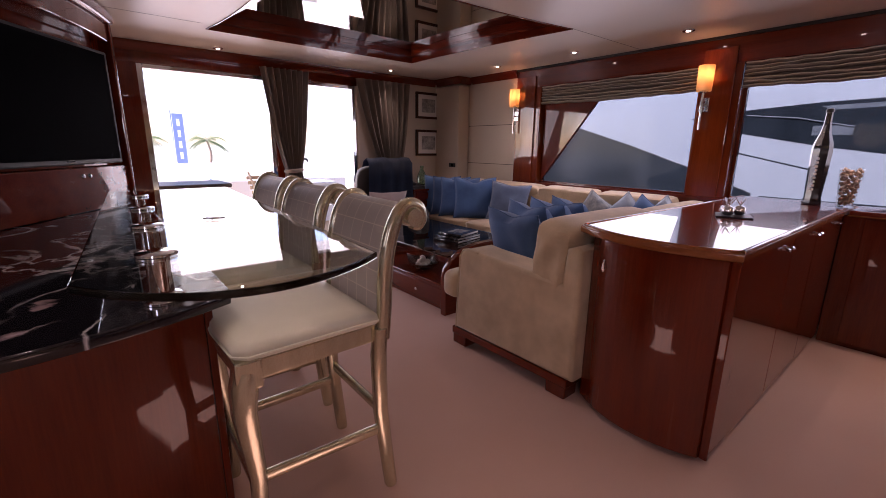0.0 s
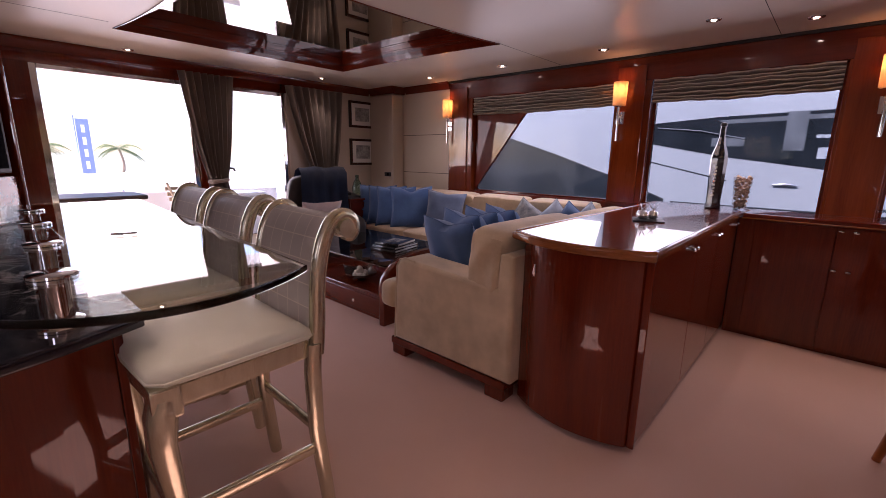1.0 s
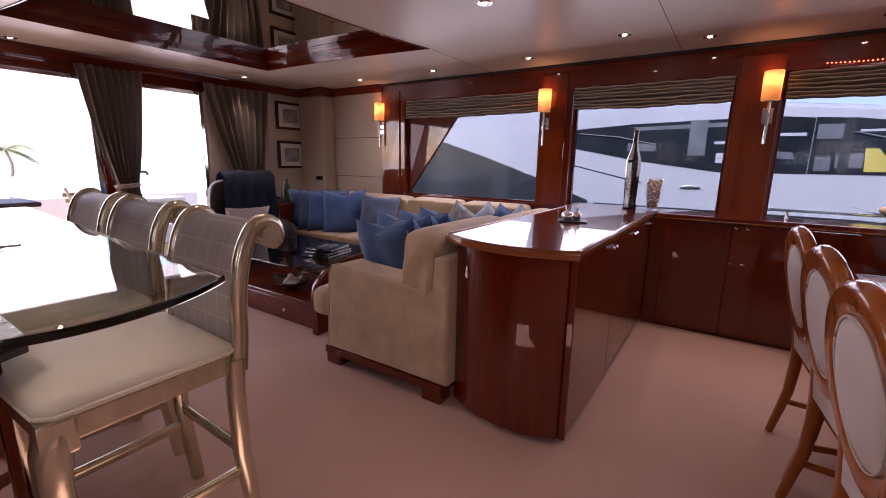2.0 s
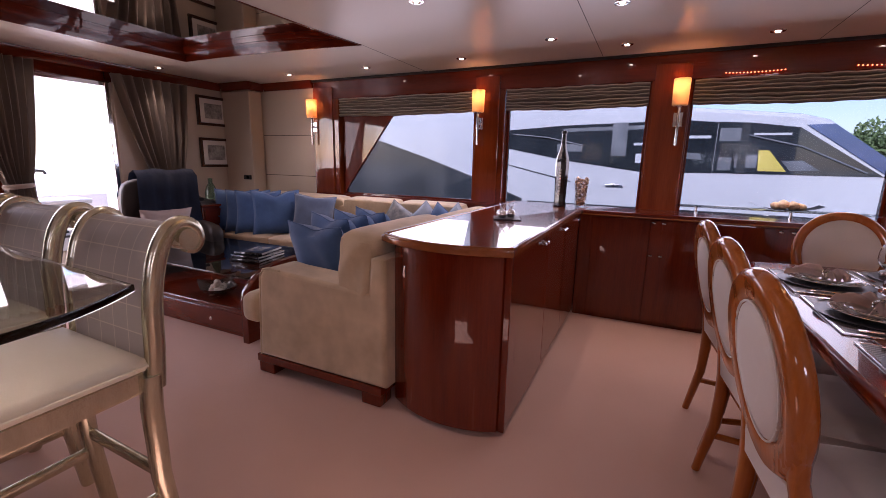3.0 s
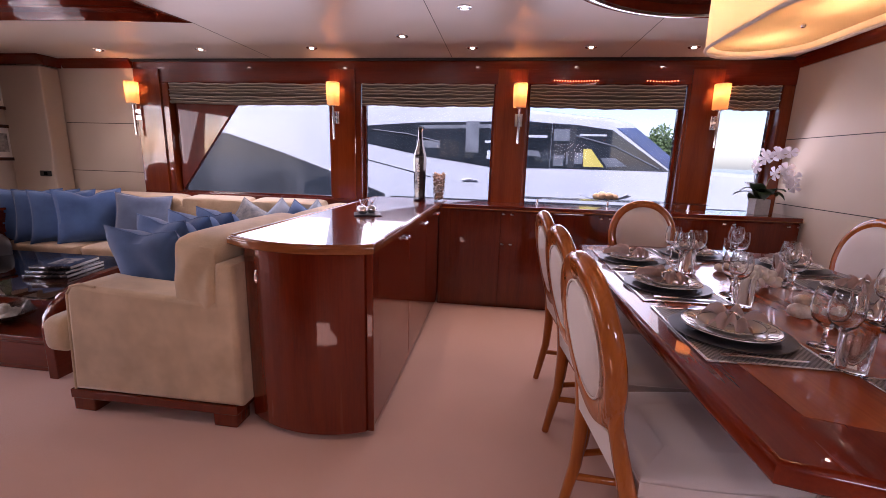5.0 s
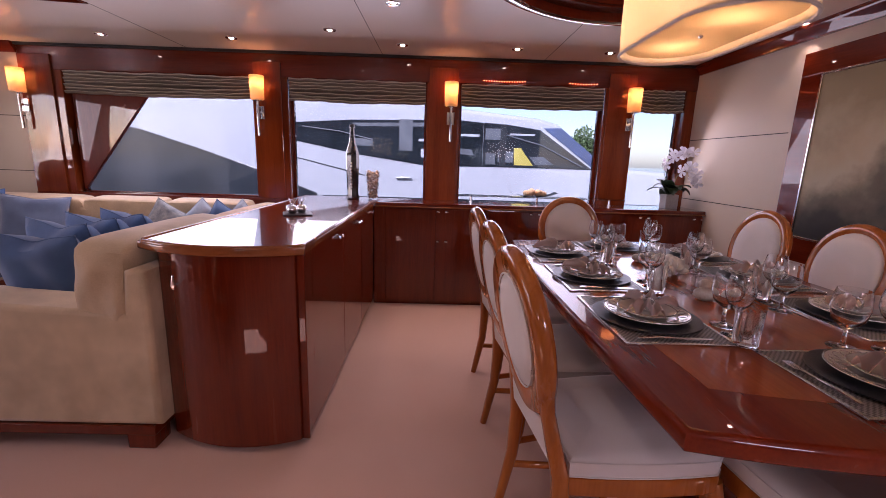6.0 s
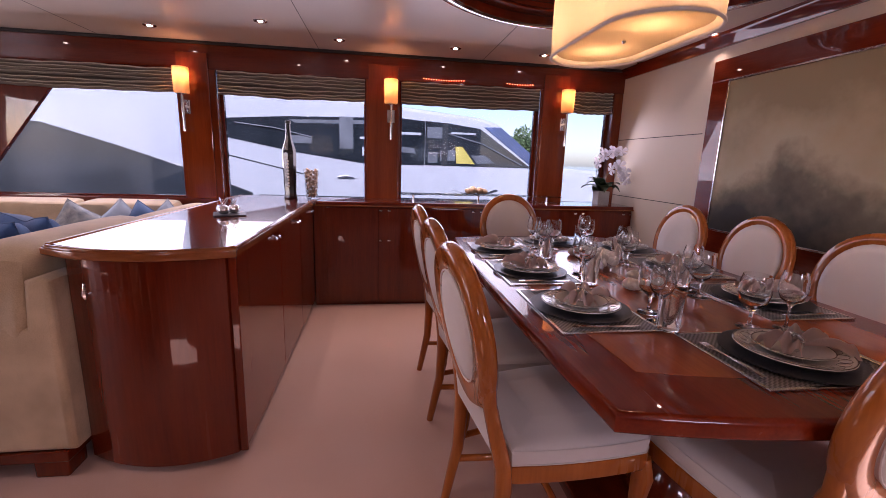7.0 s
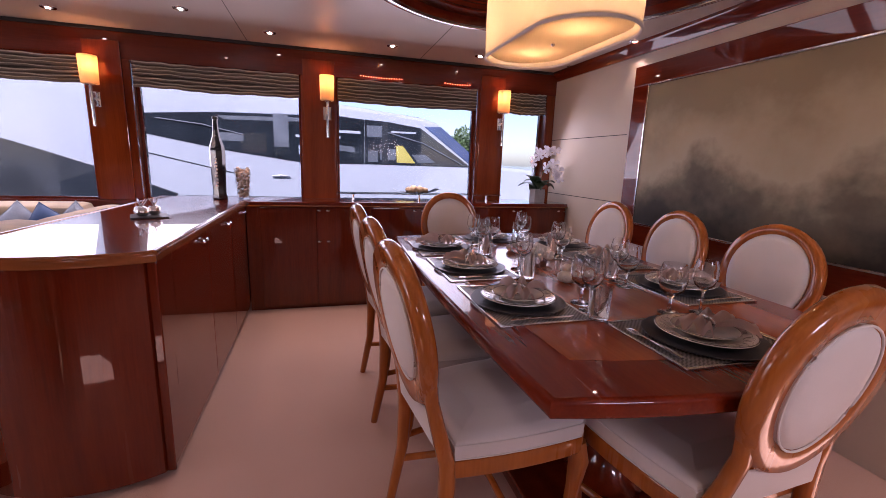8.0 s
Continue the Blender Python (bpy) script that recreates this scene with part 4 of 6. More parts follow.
    part("foot_rail", bar([(-w + 0.04, 0.198, 0.20), (w - 0.04, 0.198, 0.20)], 0.036, 0.026, (0, 0, 1)), LEAF, s, "", 50)
    for o in s.children_recursive:
        for v in o.data.vertices:
            v.co.z = v.co.z * 1.045 + 0.020 * min(1.0, v.co.z / 0.5)
    return s


st = bar_stool(pose(1.125, 2.44, 0, 0, 0, 89))
copy_thing(st, pose(1.155, 3.07, 0, 0, 0, 90))
copy_thing(st, pose(1.185, 3.69, 0, 0, 0, 90))

# ---- television cabinet at the end of the bar ----
tvc = thing("television_cabinet", "curved mahogany cabinet with a wide television", "cabinet")
A, B = Vector((0.86, 4.98, 0)), Vector((-0.02, 3.62, 0))
d = (B - A).normalized()
nrm = Vector((d.y, -d.x, 0))
if nrm.dot(Vector((0.65, 1.03, 0)) - A) < 0:
    nrm = -nrm
facing = Matrix(((d.x, nrm.x, 0, A.x), (d.y, nrm.y, 0, A.y), (0, 0, 1, 0), (0, 0, 0, 1)))


def placed(bm):
    bm.transform(facing)
    return bm


SCREEN = material("black_screen", (0.003, 0.003, 0.004), (0.005, 0.005, 0.006), 0.5, bump=0)
SCREEN.node_tree.nodes["Principled BSDF"].inputs["IOR"].default_value = 1.03
PLASTIC = material("black_plastic", (0.008, 0.008, 0.009), (0.014, 0.014, 0.015), 0.45)
L = (B - A).length
part("lower_panel", placed(box((-0.02, -0.16, 0.822), (L, 0.0, 1.10), 0.006)), MAHOGANY_X, tvc)
part("back_panel", placed(box((-0.02, -0.16, 1.101), (L, -0.06, 2.135), 0.004)), MAHOGANY, tvc)
part("side_post", placed(box((-0.05, -0.16, 0.822), (-0.021, 0.02, 2.135), 0.006)), MAHOGANY, tvc)
part("pelmet", placed(prism(bow((-0.05, 0.0), (L, 0.10), -0.10, 14) + [(L, -0.05), (-0.05, -0.05)], 1.93, 2.05, 2, 0.01)), MAHOGANY_X, tvc, "bowed pelmet over the screen")
part("pelmet_crown", placed(prism(bow((-0.06, 0.03), (L, 0.14), -0.11, 14) + [(L, -0.05), (-0.06, -0.05)], 2.051, 2.13, 2, 0.02, 3)), MAHOGANY_X, tvc, "bowed crown moulding")
for u in (0.42, 0.48):
    part("knob", placed(lathe([(0.006, 0), (0.006, 0.012), (0.014, 0.018), (0.012, 0.026), (0, 0.028)], 14, None, Matrix.Translation((u, 0.0, 1.05)) @ Euler((radians(-90), 0, 0)).to_matrix().to_4x4())), CHROME, tvc, "small chrome knob")
tv = thing("television", "wide black flat television, switched off", "television")
part("housing", placed(box((0.02, -0.058, 1.12), (L - 0.05, 0.0, 1.86), 0.008)), PLASTIC, tv)
part("screen", placed(box((0.05, 0.0005, 1.15), (L - 0.08, 0.004, 1.84))), SCREEN, tv)
part("badge", placed(box((0.50, 0.0005, 1.137), (0.57, 0.003, 1.146))), CHROME, tv, "small silver badge")

# ---- roman blinds, gathered at the top of each window ----
BLIND = material("striped_linen", (0.10, 0.08, 0.065), (0.20, 0.165, 0.13), 0.85, scale=1.3, stretch=(0.6, 0.6, 42), fine=60, bump=0.3)
PALE_LINEN = material("pale_linen_stripe", (0.42, 0.37, 0.30), (0.58, 0.52, 0.43), 0.85, scale=3, fine=300, bump=0.3)
for i, (a, b) in enumerate(OPEN):
    bl = tagged(new("roman_blind"), "raised roman blind of striped taupe linen", "blind", "roman blinds")
    rnd = random.Random(40 + i)
    folds = 7
    part("backing", box((WX + 0.040, a + 0.010, HEAD - 0.185), (WX + 0.046, b - 0.010, HEAD - 0.004)), BLIND, bl)
    for k in range(folds):
        z = HEAD - 0.014 - k * 0.027
        ph, amp = rnd.uniform(0, 6), rnd.uniform(0.001, 0.0045)
        path = [(WX + 0.018 + 0.008 * (k % 2), a + 0.012 + (b - a - 0.024) * s / 24, z + amp * math.sin(ph + s * 0.55) + 0.003 * math.sin(ph * 2 + s * 1.7) - (0.012 * math.sin(math.pi * s / 24) if k > 3 else 0)) for s in range(25)]
        fold = part("fold", tube(path, 0.020 + rnd.uniform(-0.002, 0.002), 8, None, 0.72), BLIND, bl)
        part("stripe", tube([(x - 0.016, y, z2 + 0.003) for x, y, z2 in path], 0.0052, 6), PALE_LINEN, fold, "pale woven stripe")
    part("head_rail", box((WX + 0.005, a + 0.006, HEAD - 0.012), (WX + 0.05, b - 0.006, HEAD - 0.001), 0.003), MAHOGANY_Y, bl)

# rope light over the third window
ROPE = glow("red_rope_light", (1.0, 0.16, 0.05), 5.0)
for y0, y1 in ((0.22, 0.58), (-0.42, -0.18)):
    rope = thing("rope_light", "strip of small red lights above the blind", "light strip")
    part("tube", tube([(WX - 0.006, y0, HEAD + 0.028), (WX - 0.006, (y0 + y1) / 2, HEAD + 0.022), (WX - 0.006, y1, HEAD + 0.028)], 0.0012, 6), PLASTIC, rope)
    count = int((y1 - y0) / 0.022)
    for k in range(count + 1):
        u = k / count
        part("bead", lathe([(0.0, -0.0045), (0.0035, -0.003), (0.0045, 0.0), (0.0035, 0.003), (0.0, 0.0045)], 8, None, Matrix.Translation((WX - 0.009, y0 + (y1 - y0) * u, HEAD + 0.028 - 0.024 * u * (1 - u)))), ROPE, rope, "glowing red bead")

# ---- wall lamps on the pilasters ----
SHADE = bpy.data.materials.new("lamp_shade_silk")
SHADE.use_nodes = True
n, l = SHADE.node_tree.nodes, SHADE.node_tree.links
dif, trl, mixs = n.new("ShaderNodeBsdfDiffuse"), n.new("ShaderNodeBsdfTranslucent"), n.new("ShaderNodeMixShader")
for b in (dif, trl):
    b.inputs["Color"].default_value = (0.88, 0.74, 0.52, 1)
mixs.inputs[0].default_value = 0.65
l.new(dif.outputs[0], mixs.inputs[1])
l.new(trl.outputs[0], mixs.inputs[2])
l.new(mixs.outputs[0], n["Material Output"].inputs[0])


def wall_lamp(m):
    s = thing("wall_lamp", "chrome wall lamp with a lit cream shade", "wall lamp", m, "wall lamps")
    part("shade", lathe([(0.050, 0.0), (0.056, 0.004), (0.060, 0.196), (0.057, 0.200), (0.053, 0.197), (0.047, 0.003), (0.050, 0.0)], 28, None, Matrix.Translation((0, 0, 0.0))), SHADE, s, "glowing cream silk shade")
    part("stem", tube([(0, 0, 0.0), (0, 0, -0.30)], [0.011, 0.011], 14), CHROME, s)
    part("saucer", lathe([(0.0, -0.012), (0.02, -0.012), (0.034, -0.004), (0.034, 0.0), (0, 0.0)], 20), CHROME, s)
    part("back_plate", box((0.046, -0.035, -0.155), (0.062, 0.035, -0.045), 0.004), CHROME, s)
    part("arm", box((0.0, -0.012, -0.11), (0.05, 0.012, -0.09), 0.003), CHROME, s)
    return s


SCONCE = [2.545, 0.865, -0.74, 4.60]
one = wall_lamp(pose(4.628, SCONCE[0], 1.722))
for y in SCONCE[1:]:
    copy_thing(one, pose(4.628 if y < 4 else 4.64, y, 1.722))
for y in SCONCE:
    lamp("wall_lamp_bulb", "POINT", Matrix.Translation((4.628 if y < 4 else 4.64, y, 1.86)), 0.9, (1.0, 0.48, 0.19), shadow_soft_size=0.02)

# ---- curtains ----
DRAPE = material("taupe_curtain", (0.23, 0.18, 0.14), (0.33, 0.265, 0.21), 0.8, scale=2, stretch=(1, 1, 0.3), fine=500, bump=0.2, sheen=0.5)


def curtain(x0, x1, tie, label, seed):
    """A pleated curtain, drawn in by a tie-back at the point (x, z)."""
    one = bmesh.new()
    cols, rows = 70, 36
    grid = []
    mid = tie[0]
    for r in range(rows + 1):
        z = 0.02 + (2.04 - 0.02) * r / rows
        if z >= tie[1]:
            t = min(1.0, (z - tie[1]) / (2.04 - tie[1]))
            k = 0.34 + 0.66 * t ** 0.8
        else:
            k = 0.34 + 0.34 * min(1.0, (tie[1] - z) / 0.5)
        cx = (x0 + x1) / 2 * (k - 0.34) / 0.66 + mid * (1 - (k - 0.34) / 0.66) if z >= tie[1] else mid
        line = []
        for c in range(cols + 1):
            u = c / cols
            x = cx + (u - 0.5) * (x1 - x0) * k
            ph = u * 2 * math.pi * 8 + 0.5 * math.sin(z * 2 + seed) + 0.35 * math.sin(u * 9 + seed)
            line.append(one.verts.new((x, AFT - 0.10 + (0.030 + 0.012 * k) * math.sin(ph) + 0.01 * math.sin(z * 5 + u * 4), z)))
        grid.append(line)
    for a, b in zip(grid, grid[1:]):
        for c in range(cols):
            one.faces.new((a[c], a[c + 1], b[c + 1], b[c]))
    bmesh.ops.solidify(one, geom=one.faces[:], thickness=0.004)
    ob = thing("curtain", label, "curtain", None, "stern curtains")
    part("cloth", one, DRAPE, ob, "", 80)
    w = (x1 - x0) * 0.18
    ell = [(mid + w * math.cos(2 * math.pi * k / 24), AFT - 0.10 + 0.06 * math.sin(2 * math.pi * k / 24), tie[1] + 0.008 * math.cos(2 * math.pi * k / 24)) for k in range(25)]
    part("tie_back", tube(ell, 0.016, 8, None, 1.3), DRAPE, ob, "cloth tie-back")


curtain(2.14, 2.66, (2.43, 0.98), "taupe pleated curtain tied back between the doors", 1.0)
curtain(3.24, 4.02, (3.72, 0.95), "taupe pleated curtain tied back beside the pictures", 2.6)

# ---- framed pictures ----
MAT = material("white_mount", (0.74, 0.72, 0.68), (0.78, 0.76, 0.72), 0.8, fine=600)
PRINT = material("monochrome_print", (0.06, 0.06, 0.06), (0.50, 0.49, 0.47), 0.35, scale=9, fine=40, bump=0)
for z0, z1 in ((1.63, 1.975), (1.135, 1.485)):
    x0, x1 = 4.17, 4.60
    y = AFT - 0.012
    pic = thing("framed_picture", "monochrome print in a dark frame with white mount", "picture", None, "pictures on the aft wall")
    bm = None
    t = 0.032
    for lo, hi in (((x0, z0), (x1, z0 + t)), ((x0, z1 - t), (x1, z1)), ((x0, z0 + t), (x0 + t, z1 - t)), ((x1 - t, z0 + t), (x1, z1 - t))):
        bm = box((lo[0], y - 0.022, lo[1]), (hi[0], y + 0.011, hi[1]), 0.004, 2, bm)
    part("frame", bm, wood("dark_frame", (0.035, 0.012, 0.006), (0.06, 0.02, 0.01), 0), pic)
    part("mount", box((x0 + t, y - 0.004, z0 + t), (x1 - t, y + 0.010, z1 - t)), MAT, pic, "white card mount")
    part("print", box((x0 + 0.10, y - 0.0062, z0 + 0.085), (x1 - 0.10, y - 0.0042, z1 - 0.085)), PRINT, pic, "grey photographic print")

# small black wall monitor on the column
mon = thing("wall_monitor", "small black control panel on the column", "control panel")
part("case", box((4.500, 5.50, 0.99), (4.519, 5.62, 1.045), 0.004), PLASTIC, mon)
part("display", box((4.4985, 5.53, 1.0), (4.4998, 5.57, 1.035)), SCREEN, mon)

# ---- armchair with a throw, and a side cabinet ----
HIDE = material("dark_leather", (0.014, 0.009, 0.007), (0.030, 0.019, 0.014), 0.5, scale=8, fine=180, bump=0.3)
NAVY = material("navy_throw", (0.012, 0.022, 0.050), (0.025, 0.042, 0.085), 0.95, scale=8, fine=300, bump=0.5, sheen=0.12)
PINK = material("pale_linen", (0.52, 0.43, 0.41), (0.66, 0.57, 0.54), 0.9, scale=6, fine=300, bump=0.3)
ac = thing("armchair", "dark leather armchair draped with a navy throw", "armchair", pose(3.22, 5.14, 0, 0, 0, 166))
part("base", box((-0.33, -0.34, 0.06), (0.33, 0.34, 0.30), 0.03, 3), HIDE, ac)
part("seat_cushion", cushion(0.50, 0.58, 0.16, 6, 8, None, pose(0, 0.05, 0.38)), HIDE, ac)
part("backrest", cushion(0.60, 0.14, 0.78, 6, 10, None, pose(0, -0.31, 0.64, -10), 0.3), HIDE, ac)
for s in (-1, 1):
    part("arm", cushion(0.13, 0.68, 0.36, 6, 8, None, pose(s * 0.31, 0.0, 0.42)), HIDE, ac)
    for y in (-0.28, 0.28):
        part("foot", box((s * 0.28 - 0.025, y - 0.025, 0.0), (s * 0.28 + 0.025, y + 0.025, 0.06), 0.004), MAHOGANY, ac)
one = bmesh.new()
prof = [(-0.02, 0.47), (-0.05, 0.56), (-0.09, 0.73), (-0.135, 0.92), (-0.19, 1.065), (-0.325, 1.125), (-0.455, 1.09), (-0.50, 0.98), (-0.46, 0.80), (-0.44, 0.60)]
rows = []
for j in range(17):
    u = j / 16
    rows.append([one.verts.new((-0.345 + 0.52 * u + 0.02 * math.sin(i * 0.9), y + 0.020 * math.sin(u * 24 + i * 0.3), z + 0.008 * math.sin(u * 12))) for i, (y, z) in enumerate(prof)])
for a, b in zip(rows, rows[1:]):
    for i in range(len(prof) - 1):
        one.faces.new((a[i], a[i + 1], b[i + 1], b[i]))
bmesh.ops.solidify(one, geom=one.faces[:], thickness=0.01)
thr = solid("navy_throw", one, NAVY, "navy wool throw hanging over the armchair back", "blanket", smooth=80)
thr.matrix_world = pose(3.22, 5.14, 0, 0, 0, 166)
throw_pillow("throw_pillow", 0.40, 0.15, PINK, "pale pink linen pillow on the armchair", pose(3.02, 4.86, 0.62, -22, 0, 165), 77)

sc = thing("side_cabinet", "small mahogany side cabinet beside the armchair", "cabinet")
part("body", box((3.62, 5.20, 0.0), (4.02, 5.62, 0.735), 0.005), MAHOGANY_X, sc)
part("top", box((3.605, 5.185, 0.736), (4.035, 5.635, 0.76), 0.006), MAHOGANY_X, sc)
part("drawer", box((3.64, 5.188, 0.55), (4.0, 5.199, 0.715), 0.003), MAHOGANY_X, sc)
for x in (3.78, 3.84):
    part("knob", lathe([(0.005, 0), (0.005, 0.01), (0.011, 0.014), (0.008, 0.022), (0, 0.023)], 12, None, Matrix.Translation((x, 5.188, 0.63)) @ Euler((radians(90), 0, 0)).to_matrix().to_4x4()), CHROME, sc, "small chrome knob")
ph = thing("telephone", "black desk telephone on the side cabinet", "telephone")
part("base", prism([(5.28, 0.761), (5.50, 0.761), (5.50, 0.815), (5.29, 0.785)], 3.66, 3.84, 0, 0.006), PLASTIC, ph)
part("handset", bar([(3.69, 5.30, 0.81), (3.70, 5.38, 0.832), (3.70, 5.44, 0.835), (3.69, 5.50, 0.832)], 0.045, 0.03, (1, 0, 0)), PLASTIC, ph)
BOTTLE_GREEN = glass("green_glass", (0.45, 0.62, 0.52), 1.45)
solid("glass_vase", lathe([(0.0, 0.761), (0.05, 0.761), (0.062, 0.79), (0.065, 0.86), (0.045, 0.93), (0.022, 0.97), (0.024, 1.02), (0.019, 1.02), (0.017, 0.97), (0.04, 0.925), (0.058, 0.86), (0.055, 0.79), (0.0, 0.77)], 24, None, Matrix.Translation((3.95, 5.50, 0))), BOTTLE_GREEN, "tall green glass vase on the side cabinet", "vase")

# ---- painting on the forward wall ----
ART = bpy.data.materials.new("abstract_canvas")
ART.use_nodes = True
n, l = ART.node_tree.nodes, ART.node_tree.links
co, sep = n.new("ShaderNodeTexCoord"), n.new("ShaderNodeSeparateXYZ")
cloud, brush = n.new("ShaderNodeTexNoise"), n.new("ShaderNodeTexNoise")
cloud.inputs["Scale"].default_value, cloud.inputs["Detail"].default_value, cloud.inputs["Roughness"].default_value = 1.15, 6, 0.58
brush.inputs["Scale"].default_value, brush.inputs["Detail"].default_value = 9, 5
mp = n.new("ShaderNodeMapping")
mp.inputs["Scale"].default_value = (0.7, 1, 0.7)
l.new(co.outputs["Object"], cloud.inputs[0])
l.new(co.outputs["Object"], mp.inputs[0])
l.new(mp.outputs[0], brush.inputs[0])
l.new(co.outputs["Object"], sep.inputs[0])
h = n.new("ShaderNodeMapRange")
h.inputs["From Min"].default_value, h.inputs["From Max"].default_value = 0.54, 1.76
l.new(sep.outputs["Z"], h.inputs[0])
m1 = n.new("ShaderNodeMath")
m1.operation = "MULTIPLY_ADD"
m1.inputs[1].default_value, m1.inputs[2].default_value = 1.25, -0.61
l.new(cloud.outputs[0], m1.inputs[0])
m2 = n.new("ShaderNodeMath")
m2.operation = "ADD"
l.new(m1.outputs[0], m2.inputs[0])
l.new(h.outputs[0], m2.inputs[1])
m3 = n.new("ShaderNodeMath")
m3.operation = "MULTIPLY_ADD"
m3.inputs[1].default_value = 0.10
l.new(brush.outputs[0], m3.inputs[0])
l.new(m2.outputs[0], m3.inputs[2])
cr = n.new("ShaderNodeValToRGB")
e = cr.color_ramp.elements
e[0].position, e[0].color = 0.16, (0.014, 0.013, 0.012, 1)
e[1].position, e[1].color = 1.0, (0.26, 0.20, 0.11, 1)
for p, c in ((0.36, (0.040, 0.034, 0.026, 1)), (0.54, (0.14, 0.115, 0.075, 1)), (0.70, (0.40, 0.335, 0.225, 1)), (0.84, (0.37, 0.295, 0.18, 1))):
    el = e.new(p)
    el.color = c
l.new(m3.outputs[0], cr.inputs[0])
l.new(cr.outputs[0], n["Principled BSDF"].inputs["Base Color"])
n["Principled BSDF"].inputs["Roughness"].default_value = 0.55
n["Principled BSDF"].inputs["Specular IOR Level"].default_value = 0.25
ptg = thing("abstract_painting", "large dark gold abstract painting in a mahogany surround", "painting")
x0, x1, z0, z1 = 0.35, 3.38, 0.86, 1.82
part("canvas", box((x0, FORE + 0.012, z0), (x1, FORE + 0.03, z1), 0.002), ART, ptg)
bm = None
for lo, hi in (((x0 - 0.17, z0 - 0.16), (x1 + 0.17, z0 - 0.013)), ((x0 - 0.17, z1 + 0.013), (x1 + 0.17, z1 + 0.15)), ((x0 - 0.17, z0 - 0.0128), (x0 - 0.013, z1 + 0.0128)), ((x1 + 0.013, z0 - 0.0128), (x1 + 0.17, z1 + 0.0128))):
    bm = box((lo[0], FORE + 0.001, lo[1]), (hi[0], FORE + 0.024, hi[1]), 0.004, 2, bm)
part("surround", bm, MAHOGANY_X, ptg)
bm = None
for lo, hi in (((x0 - 0.0125, z0 - 0.0125), (x1 + 0.0125, z0 - 0.0005)), ((x0 - 0.0125, z1 + 0.0005), (x1 + 0.0125, z1 + 0.0125)), ((x0 - 0.0125, z0), (x0 - 0.0005, z1)), ((x1 + 0.0005, z0), (x1 + 0.0125, z1))):
    bm = box((lo[0], FORE + 0.001, lo[1]), (hi[0], FORE + 0.036, hi[1]), 0.002, 1, bm)
part("silver_fillet", bm, SILVER, ptg, "narrow silver fillet")

# ---- pendant over the dining table ----
SILK = bpy.data.materials.new("pendant_silk")
SILK.use_nodes = True
n, l = SILK.node_tree.nodes, SILK.node_tree.links
out = n["Material Output"]
dif, trl, mixs = n.new("ShaderNodeBsdfDiffuse"), n.new("ShaderNodeBsdfTranslucent"), n.new("ShaderNodeMixShader")
wv, cr = n.new("ShaderNodeTexNoise"), n.new("ShaderNodeValToRGB")
wv.inputs["Scale"].default_value = 240
cr.color_ramp.elements[0].color, cr.color_ramp.elements[1].color = (0.66, 0.55, 0.38, 1), (0.78, 0.68, 0.50, 1)
l.new(wv.outputs[0], cr.inputs[0])
for b in (dif, trl):
    l.new(cr.outputs[0], b.inputs["Color"])
mixs.inputs[0].default_value = 0.5
l.new(dif.outputs[0], mixs.inputs[1])
l.new(trl.outputs[0], mixs.inputs[2])
l.new(mixs.outputs[0], out.inputs[0])
pd = thing("pendant_lamp", "long cream silk pendant lamp over the table", "pendant lamp")
PX, PY, PR, PL = 2.535, -0.055, 0.21, 0.225


def stadium(r, half, steps=18):
    return [(PX + half + r * math.cos(a), PY + r * math.sin(a)) for a in [math.pi * (k / steps - 0.5) for k in range(steps + 1)]] + [(PX - half + r * math.cos(a), PY + r * math.sin(a)) for a in [math.pi * (k / steps + 0.5) for k in range(steps + 1)]]


one = bmesh.new()
rows = [[one.verts.new((x, y, z)) for x, y in stadium(PR + 0.004 * math.sin((z - 1.75) * 9), PL)] for z in (1.752, 1.82, 1.90, 1.98, 2.05)]
for a, b in zip(rows, rows[1:]):
    for k in range(len(a)):
        one.faces.new((a[k], a[(k + 1) % len(a)], b[(k + 1) % len(a)], b[k]))
bmesh.ops.solidify(one, geom=one.faces[:], thickness=0.004)
part("shade", one, SILK, pd, "cream silk shade", 60)
part("diffuser", prism(stadium(PR - 0.025, PL), 1.772, 1.776), SILK, pd, "cream silk diffuser")
for z in (1.751, 2.049):
    line = [(x, y, z) for x, y in stadium(PR + 0.001, PL)]
    part("trim_band", tube(line + line[:1], 0.007, 8), CREAM, pd)
part("finial", lathe([(0, 1.755), (0.007, 1.757), (0.009, 1.764), (0.005, 1.771), (0, 1.772)], 12, None, Matrix.Translation((PX, PY, 0))), CHROME, pd)
for s in (-1, 1):
    part("stem", tube([(PX + s * 0.2, PY, 1.99), (PX + s * 0.2, PY, 2.31)], 0.007, 10), CHROME, pd)
for s in (-1, 1):
    lamp("pendant_bulb", "POINT", Matrix.Translation((PX + s * 0.2, PY, 1.88)), 4.0, (1.0, 0.74, 0.46), shadow_soft_size=0.04)

